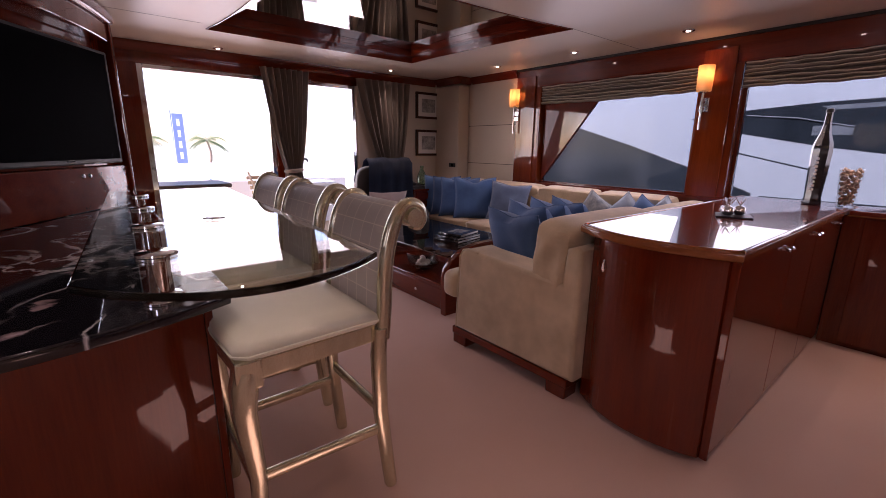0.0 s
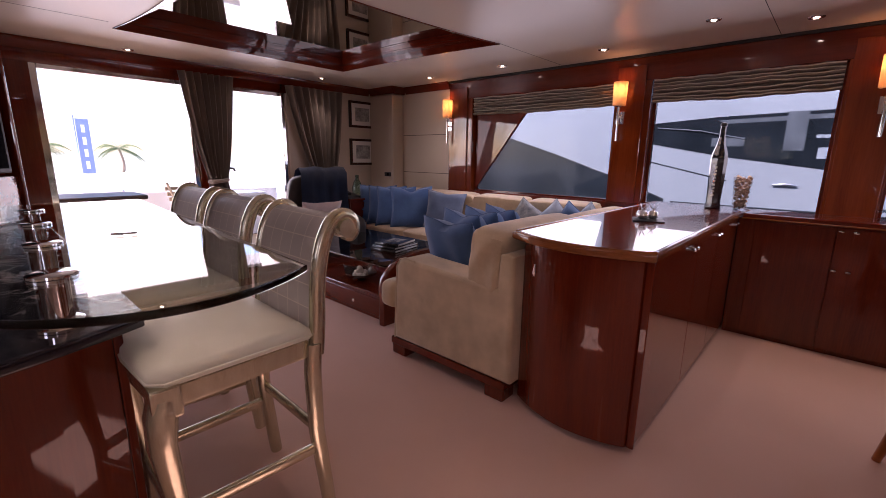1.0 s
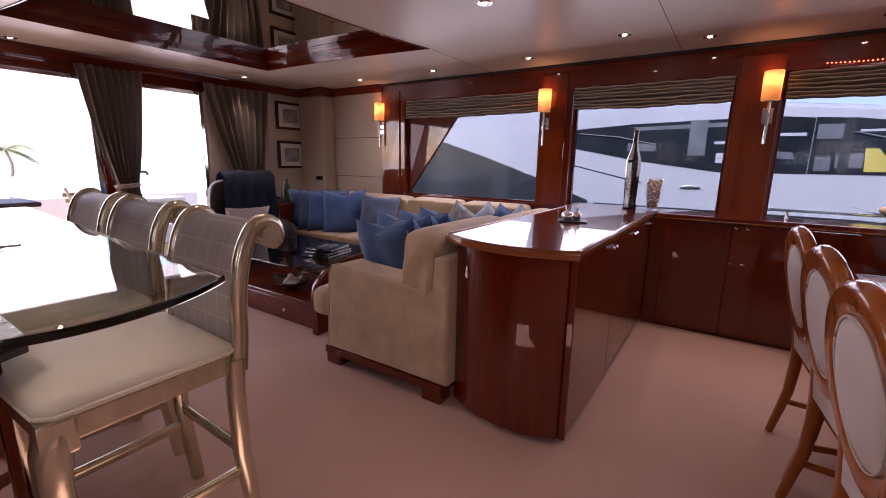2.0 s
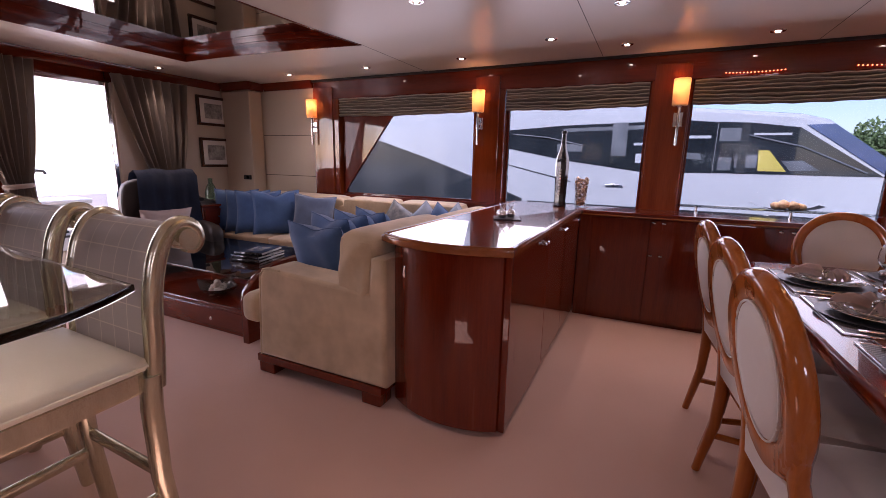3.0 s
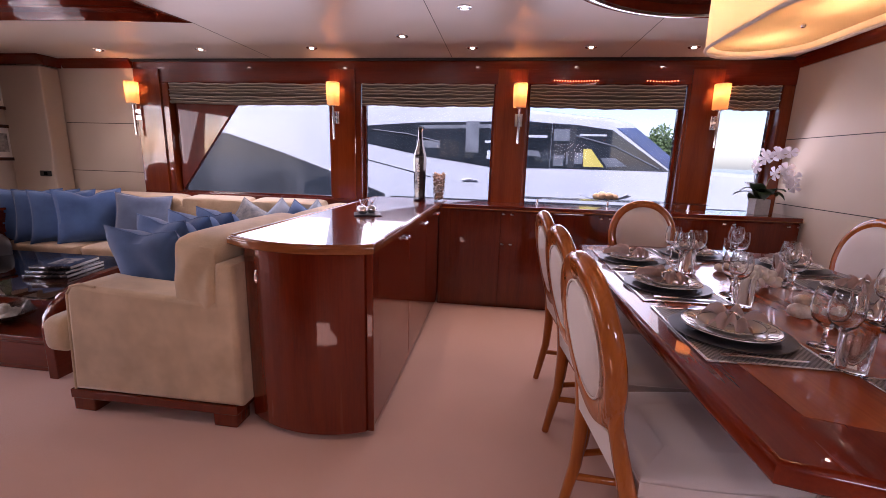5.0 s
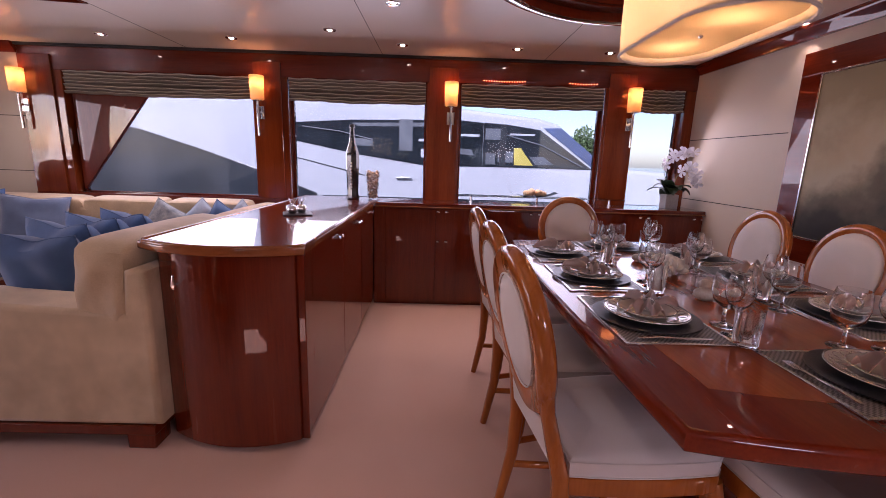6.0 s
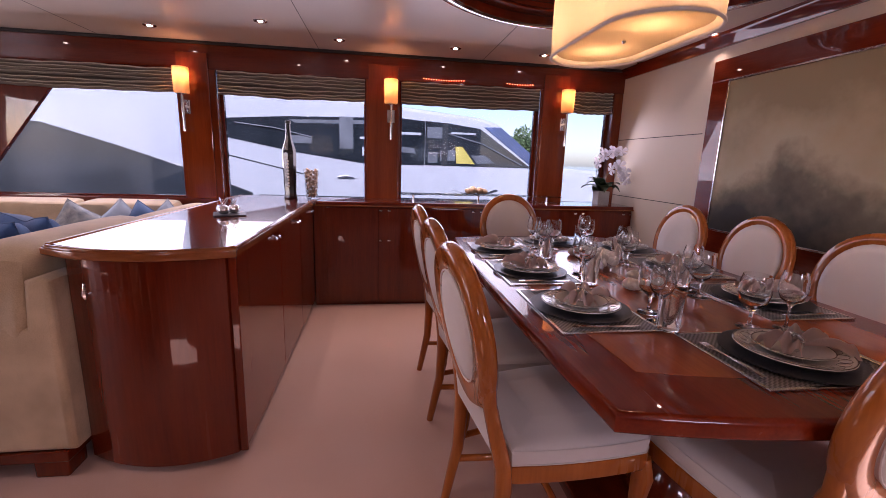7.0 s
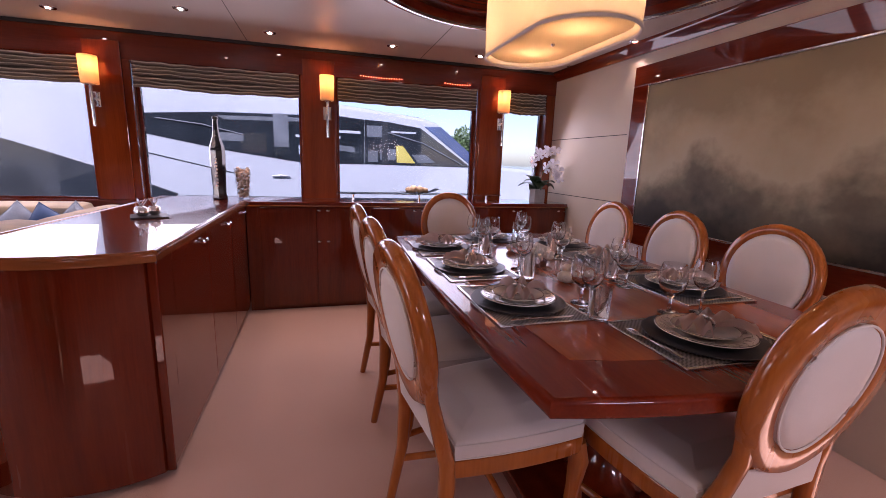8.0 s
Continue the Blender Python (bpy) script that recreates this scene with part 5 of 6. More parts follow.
# ---- on the peninsula and the sideboard ----
DARKGLASS = material("dark_bottle_glass", (0.006, 0.007, 0.010), (0.015, 0.017, 0.022), 0.12, coat=0.3, bump=0)
bt = thing("bottle", "tall dark decorative bottle on the worktop", "bottle", pose(4.43, 1.69, 0.904))
part("glass_body", lathe([(0.0, 0.0), (0.052, 0.0), (0.056, 0.008), (0.046, 0.05), (0.050, 0.16), (0.056, 0.33), (0.056, 0.37), (0.050, 0.41), (0.030, 0.47), (0.020, 0.53), (0.018, 0.60), (0.0, 0.60)], 8), DARKGLASS, bt)
part("contents", lathe([(0.0, 0.012), (0.047, 0.012), (0.040, 0.05), (0.044, 0.16), (0.049, 0.30), (0.0, 0.30)], 8), material("dark_oil", (0.010, 0.012, 0.020), (0.03, 0.035, 0.05), 0.2), bt, "dark contents")
part("stopper", lathe([(0.0, 0.601), (0.021, 0.601), (0.023, 0.612), (0.018, 0.625), (0.0, 0.628)], 16), PLASTIC, bt)
bm = None
for k in range(9):
    bm = box((-0.0585, -0.006, 0.10 + k * 0.025), (-0.0545, 0.012 - 0.004 * (k % 3), 0.114 + k * 0.025), 0.0, 1, bm)
part("label_bars", bm, PAPER, bt, "pale vertical lettering as plain bars")
CORK = material("corks", (0.30, 0.17, 0.10), (0.62, 0.44, 0.30), 0.85, scale=45, fine=160, bump=0.5)
jar = thing("cork_jar", "tall flared glass vase full of corks", "vase", pose(4.47, 1.525, 0.904))
part("glass_body", lathe([(0.0, 0.0), (0.042, 0.0), (0.044, 0.01), (0.062, 0.245), (0.059, 0.245), (0.041, 0.012), (0.0, 0.010)], 24), GLASS, jar)
rnd = random.Random(5)
for k in range(46):
    z = 0.024 + 0.0048 * k
    r = 0.030 + 0.075 * z - 0.008
    a = k * 2.4
    ang = rnd.uniform(0, 180)
    one = lathe([(0.0, -0.016), (0.0095, -0.016), (0.0105, -0.013), (0.0105, 0.013), (0.0095, 0.016), (0.0, 0.016)], 8)
    c = part("cork", one, CORK, jar)
    c.matrix_local = pose(r * math.cos(a), r * math.sin(a), z, rnd.uniform(40, 140), 0, ang)

tray = thing("condiment_tray", "black square tray holding chrome salt and pepper pots", "tray", pose(3.36, 1.82, 0.904, 0, 0, 20))
part("plate", box((-0.085, -0.085, 0.0), (0.085, 0.085, 0.008), 0.003), PLASTIC, tray)
for x, y in ((-0.03, 0.02), (0.035, -0.015), (0.02, 0.045)):
    pot = thing("condiment_pot", "round chrome condiment pot with antler sprigs", "pot", pose(3.36 + x, 1.82 + y, 0.9125), "pots on the tray")
    part("bowl", lathe([(0.0, 0.0), (0.018, 0.0), (0.030, 0.012), (0.033, 0.026), (0.026, 0.042), (0.010, 0.050), (0, 0.051)], 20), CHROME, pot)
    for k in range(3):
        a = k * 2.1 + x * 40
        part("sprig", tube([(0, 0, 0.049), (0.012 * math.cos(a), 0.012 * math.sin(a), 0.066), (0.026 * math.cos(a), 0.026 * math.sin(a), 0.088)], [0.003, 0.0026, 0.0012], 6), CHROME, pot)

# glass shelf on short chrome feet along the sideboard
sh = thing("glass_shelf", "narrow glass shelf on short chrome posts", "shelf")
part("glass_slab", box((4.52, -0.72, 0.952), (4.68, 0.80, 0.960), 0.002), GREEN, sh)
for y in (0.66, 0.06, -0.60):
    part("post", lathe([(0.0, 0.901), (0.018, 0.901), (0.018, 0.906), (0.010, 0.910), (0.010, 0.951)], 16, None, Matrix.Translation((4.60, y, 0))), CHROME, sh, "chrome post")
pl = thing("black_dish", "black square dish with upturned ends", "dish", pose(4.60, 0.10, 0.961))
one = bmesh.new()
g = [[one.verts.new((-0.07 + 0.14 * i / 6, -0.21 + 0.42 * j / 12, 0.004 + 0.04 * abs(j / 6 - 1) ** 3)) for i in range(7)] for j in range(13)]
for a, b in zip(g, g[1:]):
    for i in range(6):
        one.faces.new((a[i], a[i + 1], b[i + 1], b[i]))
bmesh.ops.solidify(one, geom=one.faces[:], thickness=0.005)
part("plate", one, PLASTIC, pl)
CRUST = material("pale_bread", (0.55, 0.36, 0.20), (0.80, 0.62, 0.42), 0.8, scale=25, fine=120, bump=0.4)
for k, (y, r) in enumerate(((0.16, 0.032), (0.11, 0.042), (0.05, 0.040), (0.01, 0.030))):
    s = solid("bread_roll", sea_shell(r, k * 2.3 + 9), CRUST, "small pale bread roll on the dish", "bread", "rolls on the dish", smooth=80)
    s.matrix_world = pose(4.60, y, 0.968 + r * 0.75)

# orchid in a grey cube pot
LEAFG = material("orchid_leaf", (0.018, 0.035, 0.014), (0.04, 0.07, 0.025), 0.4, scale=8)
PETAL = material("orchid_petal", (0.74, 0.70, 0.74), (0.86, 0.83, 0.86), 0.6, scale=20, fine=80)
STONE = material("grey_pot", (0.30, 0.30, 0.30), (0.42, 0.42, 0.42), 0.6, scale=12)
orch = thing("orchid", "white orchid in a square grey pot", "orchid", pose(4.52, -1.10, 0.90))
bm = box((-0.055, -0.055, 0.0), (0.055, 0.055, 0.125), 0.005)
part("pot", bm, STONE, orch, "square grey stone pot")
for k in range(10):
    a = k * 2.4 + 0.4
    L2 = 0.19 + 0.03 * (k % 3)
    one = bmesh.new()
    rows = []
    for i in range(9):
        t = i / 8
        w = 0.055 * math.sin(math.pi * (0.12 + 0.88 * t)) ** 0.7 + 0.002
        cx, cz = L2 * 0.8 * t, 0.12 + (0.30 - 0.05 * (k % 3)) * t - 0.18 * t * t * (1 + 0.4 * (k % 2))
        rows.append([one.verts.new((cx * math.cos(a) - s * w * math.sin(a), cx * math.sin(a) + s * w * math.cos(a), cz + 0.008 * abs(s))) for s in (-1, -0.5, 0, 0.5, 1)])
    for p, q in zip(rows, rows[1:]):
        for i in range(4):
            one.faces.new((p[i], p[i + 1], q[i + 1], q[i]))
    bmesh.ops.solidify(one, geom=one.faces[:], thickness=0.002)
    part("leaf", one, LEAFG, orch, "dark green strap leaf", 70)
STEM = material("orchid_stem", (0.10, 0.12, 0.04), (0.18, 0.2, 0.07), 0.6)


def blossom(m):
    one = bmesh.new()
    for k in range(5):
        a = 2 * math.pi * k / 5 + 0.3
        c = one.verts.new((0, 0, 0.003))
        ringv = []
        for i in range(9):
            b = -0.55 + 1.1 * i / 8
            r = (0.050 if k % 2 else 0.058) * math.cos(b) ** 0.4 * (1 if 0 < i < 8 else 0.5)
            ringv.append(one.verts.new((r * math.cos(a + b), r * math.sin(a + b), 0.006 * math.cos(b * 3))))
        for i in range(8):
            one.faces.new((c, ringv[i], ringv[i + 1]))
    bmesh.ops.solidify(one, geom=one.faces[:], thickness=0.0012)
    one.transform(m)
    return one


for path, cnt in (([(0.0, 0.02, 0.12), (0.0, 0.07, 0.30), (-0.02, 0.06, 0.43), (-0.05, -0.02, 0.48), (-0.06, -0.10, 0.47)], 6), ([(0.02, -0.02, 0.12), (0.0, -0.04, 0.28), (-0.03, -0.10, 0.36), (-0.05, -0.15, 0.30), (-0.05, -0.17, 0.20)], 6)):
    part("flower_stem", tube(path, 0.003, 6), STEM, orch)
    for k in range(cnt):
        t = 1.6 + 2.3 * k / (cnt - 1)
        i = min(int(t), 3)
        p = Vector(path[i]).lerp(Vector(path[i + 1]), t - i)
        part("blossom", blossom(Matrix.Translation(p + Vector((-0.02, 0.022 * (-1) ** k, 0.01 * (k % 3)))) @ Euler((0, radians(-75 + 12 * (k % 3)), radians(20 * (-1) ** k))).to_matrix().to_4x4()), PETAL, orch, "white orchid blossom", 60)

# ---- place settings ----
WOVEN = bpy.data.materials.new("woven_mat")
WOVEN.use_nodes = True
n, l = WOVEN.node_tree.nodes, WOVEN.node_tree.links
co, ck, ns = n.new("ShaderNodeTexCoord"), n.new("ShaderNodeTexChecker"), n.new("ShaderNodeTexNoise")
ck.inputs["Scale"].default_value = 150
ns.inputs["Scale"].default_value = 30
ck.inputs["Color1"].default_value, ck.inputs["Color2"].default_value = (0.10, 0.09, 0.085, 1), (0.36, 0.34, 0.32, 1)
l.new(co.outputs["Object"], ck.inputs[0])
l.new(co.outputs["Object"], ns.inputs[0])
bp = n.new("ShaderNodeBump")
bp.inputs["Strength"].default_value, bp.inputs["Distance"].default_value = 0.5, 0.002
l.new(ck.outputs[1], bp.inputs["Height"])
wb = n["Principled BSDF"]
l.new(ck.outputs[0], wb.inputs["Base Color"])
l.new(bp.outputs[0], wb.inputs["Normal"])
wb.inputs["Roughness"].default_value, wb.inputs["Metallic"].default_value = 0.38, 0.35
CHARGER = material("charcoal_charger", (0.012, 0.014, 0.018), (0.028, 0.030, 0.036), 0.35, fine=160, bump=0.35)
CHINA = material("ivory_china", (0.78, 0.75, 0.67), (0.84, 0.81, 0.74), 0.12, scale=6, coat=0.4, bump=0)
RIM = material("platinum_line", (0.25, 0.25, 0.26), (0.45, 0.45, 0.46), 0.2, 0.9, bump=0)
NAPKIN = material("blush_napkin", (0.66, 0.50, 0.44), (0.78, 0.62, 0.56), 0.9, scale=12, fine=500, bump=0.3, sheen=0.3)
STEEL = material("polished_steel", (0.62, 0.62, 0.64), (0.75, 0.75, 0.77), 0.10, 1.0, bump=0)


def napkin_mesh(seed):
    """A napkin drawn through a ring: two fans of folded cloth."""
    one = bmesh.new()
    rnd = random.Random(seed)
    for sgn, ln in ((1, 0.105), (-1, 0.06)):
        rows = []
        for i in range(10):
            t = i / 9
            row = []
            for k in range(25):
                u = k / 24 - 0.5
                spread = 0.018 + 0.085 * t ** 0.8 if sgn > 0 else 0.018 + 0.05 * t
                y = sgn * (0.012 + ln * t * (1 - 0.25 * abs(u)))
                lift = 0.028 + 0.024 * math.sin(math.pi * min(1, t * 1.1)) - 0.008 * t
                row.append(one.verts.new((u * 2 * spread, y, max(0.002, lift * (1 - 1.5 * u * u) + (0.006 + 0.014 * t) * math.sin(u * 19 + seed + t)))))
            rows.append(row)
        for a, b in zip(rows, rows[1:]):
            for k in range(24):
                one.faces.new((a[k], a[k + 1], b[k + 1], b[k]))
    bmesh.ops.solidify(one, geom=one.faces[:], thickness=0.002)
    return one


def cutlery(parent_name, label, m):
    """A knife or fork lying along its local y."""
    c = thing(parent_name, label, parent_name, m, "cutlery on the table")
    part("grip", bar([(0, -0.11, 0.004), (0, -0.06, 0.006), (0, 0.0, 0.005)], [0.012, 0.014, 0.007], [0.006, 0.007, 0.004], (1, 0, 0)), STEEL, c)
    if parent_name == "knife":
        part("blade", prism([(-0.007, 0.001), (0.006, 0.001), (0.008, 0.06), (0.004, 0.105), (-0.004, 0.11), (-0.007, 0.06)], 0.003, 0.0045), STEEL, c)
    else:
        part("neck", bar([(0, 0.001, 0.005), (0, 0.04, 0.004), (0, 0.05, 0.003)], [0.007, 0.012, 0.022], [0.004, 0.003, 0.002], (1, 0, 0)), STEEL, c)
        for k in range(4):
            part("tine", bar([(-0.009 + 0.006 * k, 0.05, 0.003), (-0.009 + 0.006 * k, 0.09, 0.005)], 0.003, 0.002, (1, 0, 0)), STEEL, c)
    return c


def disc(profile, steps=40):
    return lathe(profile, steps)


shared = {}


def setting(x, y, turn, k):
    """Mat, charger, plates, napkin and cutlery; the diner sits on the local -y side."""
    base = pose(x, y, TT + 0.001, 0, 0, turn)

    def put(key, build):
        if key not in shared:
            shared[key] = build()
            shared[key].matrix_world = base
        else:
            copy_thing(shared[key], base)

    def make_mat():
        t = thing("placemat", "grey woven placemat with a metallic sheen", "placemat", None, "placemats")
        part("weave", box((-0.215, -0.155, 0.0), (0.215, 0.165, 0.004), 0.001, 1), WOVEN, t)
        bm = None
        for lo, hi in (((-0.217, -0.158), (0.217, -0.149)), ((-0.217, 0.159), (0.217, 0.168)), ((-0.217, -0.149), (-0.208, 0.159)), ((0.208, -0.149), (0.217, 0.159))):
            bm = box((*lo, 0.0005), (*hi, 0.0055), 0.001, 1, bm)
        part("beaded_edge", bm, SILVER, t, "silver beaded edge")
        return t

    def make_charger():
        t = thing("charger_plate", "round charcoal charger plate on the mat", "charger", None, "charger plates")
        part("disc", disc([(0, 0.006), (0.155, 0.006), (0.165, 0.010), (0.166, 0.013), (0.158, 0.014), (0.12, 0.011), (0, 0.011)]), CHARGER, t)
        return t

    def make_plate():
        t = thing("dinner_plate", "ivory china dinner plate with a platinum rim", "plate", None, "dinner plates")
        part("china", disc([(0, 0.0125), (0.075, 0.0125), (0.085, 0.016), (0.128, 0.027), (0.132, 0.029), (0.131, 0.031), (0.126, 0.0305), (0.084, 0.0205), (0.074, 0.017), (0, 0.0165)]), CHINA, t)
        part("rim_line", tube([(0.1295 * math.cos(2 * math.pi * i / 40), 0.1295 * math.sin(2 * math.pi * i / 40), 0.0312) for i in range(41)], 0.0016, 6), RIM, t, "platinum rim line")
        for i in range(22):
            a = 2 * math.pi * i / 22
            ringp = [((0.107 + 0.0135 * math.cos(b)) * math.cos(a + 0.13 * math.sin(b)), (0.107 + 0.0135 * math.cos(b)) * math.sin(a + 0.13 * math.sin(b)), 0.0262 + 0.0034 * math.cos(b)) for b in [2 * math.pi * q / 10 for q in range(11)]]
            part("rim_loop", tube(ringp, 0.0007, 4), RIM, t)
        return t

    def make_small():
        t = thing("side_plate", "small ivory china plate stacked on top", "plate", None, "side plates")
        part("china", disc([(0, 0.0175), (0.05, 0.0175), (0.06, 0.021), (0.088, 0.034), (0.091, 0.036), (0.089, 0.0375), (0.060, 0.0245), (0.05, 0.0215), (0, 0.021)]), CHINA, t)
        part("rim_line", tube([(0.089 * math.cos(2 * math.pi * i / 36), 0.089 * math.sin(2 * math.pi * i / 36), 0.0372) for i in range(37)], 0.0014, 6), RIM, t, "platinum rim line")
        return t

    put("mat", make_mat)
    put("charger", make_charger)
    put("plate", make_plate)
    put("small", make_small)
    nap = thing("napkin", "blush linen napkin drawn through a silver ring", "napkin", base @ pose(0, 0, 0.022, 0, 0, 60 + 37 * k), "folded napkins")
    part("cloth", napkin_mesh(k), NAPKIN, nap, "", 80)
    part("napkin_ring", tube([(0.021 * math.cos(2 * math.pi * i / 20), 0.004 * math.sin(i), 0.024 + 0.021 * math.sin(2 * math.pi * i / 20)) for i in range(21)], 0.005, 8, None, 1.4), SILVER, nap, "silver napkin ring")
    for nm, dx, lb in (("knife", 0.185, "polished steel table knife beside the plate"), ("fork", -0.185, "polished steel table fork beside the plate")):
        if nm not in shared:
            shared[nm] = cutlery(nm, lb, base @ pose(dx, 0.0, 0.0048))
        else:
            copy_thing(shared[nm], base @ pose(dx, 0.0, 0.0048))


SETTINGS = [(2.06, 0.265, 180), (2.56, 0.27, 180), (3.05, 0.275, 180), (2.12, -0.50, 0), (2.62, -0.50, 0), (3.07, -0.50, 0), (1.655, -0.135, -90), (3.285, -0.12, 90)]
for k, (x, y, a) in enumerate(SETTINGS):
    setting(x, y, a, k)

# stemware
WINE = [(0.0, 0.0), (0.033, 0.0), (0.034, 0.002), (0.012, 0.005), (0.0045, 0.012), (0.004, 0.07), (0.010, 0.082), (0.030, 0.100), (0.039, 0.125), (0.038, 0.155), (0.031, 0.185), (0.0298, 0.185), (0.0365, 0.155), (0.0375, 0.125), (0.028, 0.102), (0.008, 0.086), (0.0, 0.085)]
WATER = [(0.0, 0.0), (0.036, 0.0), (0.037, 0.002), (0.013, 0.005), (0.006, 0.012), (0.005, 0.05), (0.014, 0.062), (0.038, 0.085), (0.045, 0.115), (0.043, 0.15), (0.038, 0.172), (0.0368, 0.172), (0.0415, 0.15), (0.0435, 0.115), (0.036, 0.087), (0.012, 0.066), (0.0, 0.065)]
TUMBLER = [(0.0, 0.0), (0.030, 0.0), (0.033, 0.003), (0.036, 0.11), (0.0348, 0.11), (0.0318, 0.008), (0.0, 0.007)]
made = {}
for k, (x, y, a) in enumerate(SETTINGS):
    m = pose(x, y, TT + 0.002, 0, 0, a)
    for kind, dx, dy in (("wine", 0.13, 0.205), ("water", 0.05, 0.225), ("tumbler", 0.20, 0.19)):
        if k in (6, 7) and kind == "tumbler":
            continue
        p = m @ Vector((dx if k < 6 else dx * 1.4, dy - (0.02 if k > 5 else 0.0), 0.0))
        key = (kind,)
        if key not in made:
            t = thing({"wine": "wine_glass", "water": "water_goblet", "tumbler": "tumbler"}[kind], {"wine": "clear stemmed wine glass on the table", "water": "clear stemmed water goblet on the table", "tumbler": "clear straight-sided tumbler on the table"}[kind], "glass", Matrix.Translation(p), "glassware on the table")
            part("vessel", lathe({"wine": WINE, "water": WATER, "tumbler": TUMBLER}[kind], 24), GLASS, t, "", 60)
            made[key] = t
        else:
            copy_thing(made[key], Matrix.Translation(p))

# centrepiece of pale petals, with scattered shells
PEARL = material("pearl_petals", (0.72, 0.68, 0.60), (0.85, 0.81, 0.74), 0.35, scale=30, coat=0.3)
fl = thing("centrepiece", "pale shell-petal flower centrepiece on the table", "centrepiece", pose(2.66, -0.13, TT + 0.001))
rnd = random.Random(3)
for k in range(34):
    a, e2 = k * 2.4, 0.1 + 1.3 * (1 - k / 34)
    one = bmesh.new()
    bmesh.ops.create_uvsphere(one, u_segments=10, v_segments=6, radius=0.024)
    one.transform(Matrix.Translation((0.056 * math.cos(e2) * math.cos(a) * 1.2, 0.056 * math.cos(e2) * math.sin(a) * 1.2, 0.042 + 0.050 * math.sin(e2) - 0.02)) @ Euler((rnd.uniform(0, 3), rnd.uniform(0, 3), a)).to_matrix().to_4x4() @ Matrix.Diagonal((1, 0.8, 0.42, 1)))
    part("petal", one, PEARL, fl, "", 80)
for k, (x, y, r) in enumerate(((2.42, -0.16, 0.026), (2.28, -0.06, 0.030), (2.22, -0.13, 0.034), (2.30, -0.20, 0.022), (2.90, -0.10, 0.03), (2.95, -0.18, 0.026))):
    s = solid("sea_shell", sea_shell(r, 50 + k), SHELL, "pale sea shell scattered on the table", "shell", "table shells", smooth=80)
    s.matrix_world = pose(x, y, TT + 0.001 + r * 0.72, 0, 0, 50 * k)

# ---- outside: water, quay, the neighbouring yacht ----
SEA = material("harbour_water", (0.03, 0.06, 0.07), (0.06, 0.10, 0.11), 0.12, scale=0.5, fine=4, bump=0.4, depth=0.05)
solid("water", box((-1500, -1500, -2.2), (1500, 1500, -1.9)), SEA, "flat harbour water round the yachts", "water", kind="structure")
TEAK = material("teak_deck", (0.36, 0.25, 0.15), (0.50, 0.37, 0.24), 0.7, scale=2, stretch=(20, 0.8, 1), fine=20)
solid("own_hull", box((-1.0, -9.0, -1.95), (4.86, 9.6, -0.101), 0.05), WHITE, "white hull under the saloon", "hull", kind="structure")
solid("stern_deck", box((-0.9, AFT + 0.101, -0.10), (4.85, 9.6, -0.02)), TEAK, "sunlit pale teak stern deck", "deck", kind="structure")
# out of view; added so that no sun falls in through the stern doors
solid("stern_overhang", box((-0.9, AFT + 0.101, 2.50), (4.85, 9.0, 2.58)), WHITE, "unseen white overhang added to keep sun out of the stern doors", "overhang", kind="structure")
QUAY = material("pale_concrete", (0.55, 0.53, 0.50), (0.66, 0.64, 0.60), 0.85, scale=1, fine=30)
solid("quay", box((-60, 11.5, -1.9), (60, 60, -0.75)), QUAY, "pale concrete quay beyond the stern", "quay", kind="structure")
solid("bulwark", box((-0.9, 9.45, -0.02), (4.85, 9.6, 0.62), 0.02), WHITE, "white bulwark round the stern deck", "bulwark", kind="structure")

TINT = material("dark_yacht_glass", (0.012, 0.016, 0.020), (0.035, 0.042, 0.050), 0.06, coat=0.5, scale=1.2, bump=0)
GREYG = material("grey_hull_glass", (0.022, 0.025, 0.028), (0.055, 0.060, 0.065), 0.10, scale=0.8, bump=0)
BLUEG = material("blue_windscreen", (0.03, 0.06, 0.14), (0.06, 0.10, 0.22), 0.08, coat=0.5, bump=0)
NX = 8.0
PEARL_HULL = material("pearl_grey_gelcoat", (0.44, 0.46, 0.485), (0.49, 0.51, 0.535), 0.18, scale=0.6, fine=30, bump=0.0, coat=0.4)
yt = thing("motor_yacht", "white motor yacht moored alongside with dark windows", "yacht")
hull = [(-9.0, 0.95), (-8.4, 0.2), (-7.0, -1.2), (-6.0, -1.95), (11.5, -1.95), (11.5, 1.0), (9.5, 1.15), (6.8, 2.05), (6.0, 2.35), (2.0, 2.3), (0.8, 2.12), (-0.7, 1.98), (-1.0, 1.90), (-1.85, 1.22), (-4.0, 1.12)]
part("hull", prism(hull, NX, NX + 4.5, 0, 0.06, 3), PEARL_HULL, yt, "glossy pearl white hull and deckhouse", 30)
part("side_window", prism([(3.95, 1.72), (3.37, 1.52), (2.3, 1.32), (1.18, 1.17), (0.235, 1.177), (0.235, 1.885), (0.6, 1.915), (1.15, 1.905), (2.4, 1.87), (3.38, 1.80)], NX - 0.012, NX + 0.02, 0, 0.004), TINT, yt, "long dark side window", 30)
part("fore_window", prism([(0.23, 1.18), (-1.62, 1.18), (-0.70, 1.80), (-0.16, 1.87), (0.23, 1.89)], NX - 0.012, NX + 0.02, 0, 0.004), TINT, yt, "dark forward window", 30)
part("windscreen", prism([(-1.66, 1.185), (-1.84, 1.235), (-1.05, 1.84), (-0.76, 1.83)], NX - 0.014, NX + 0.02, 0, 0.004), BLUEG, yt, "blue raked windscreen", 30)
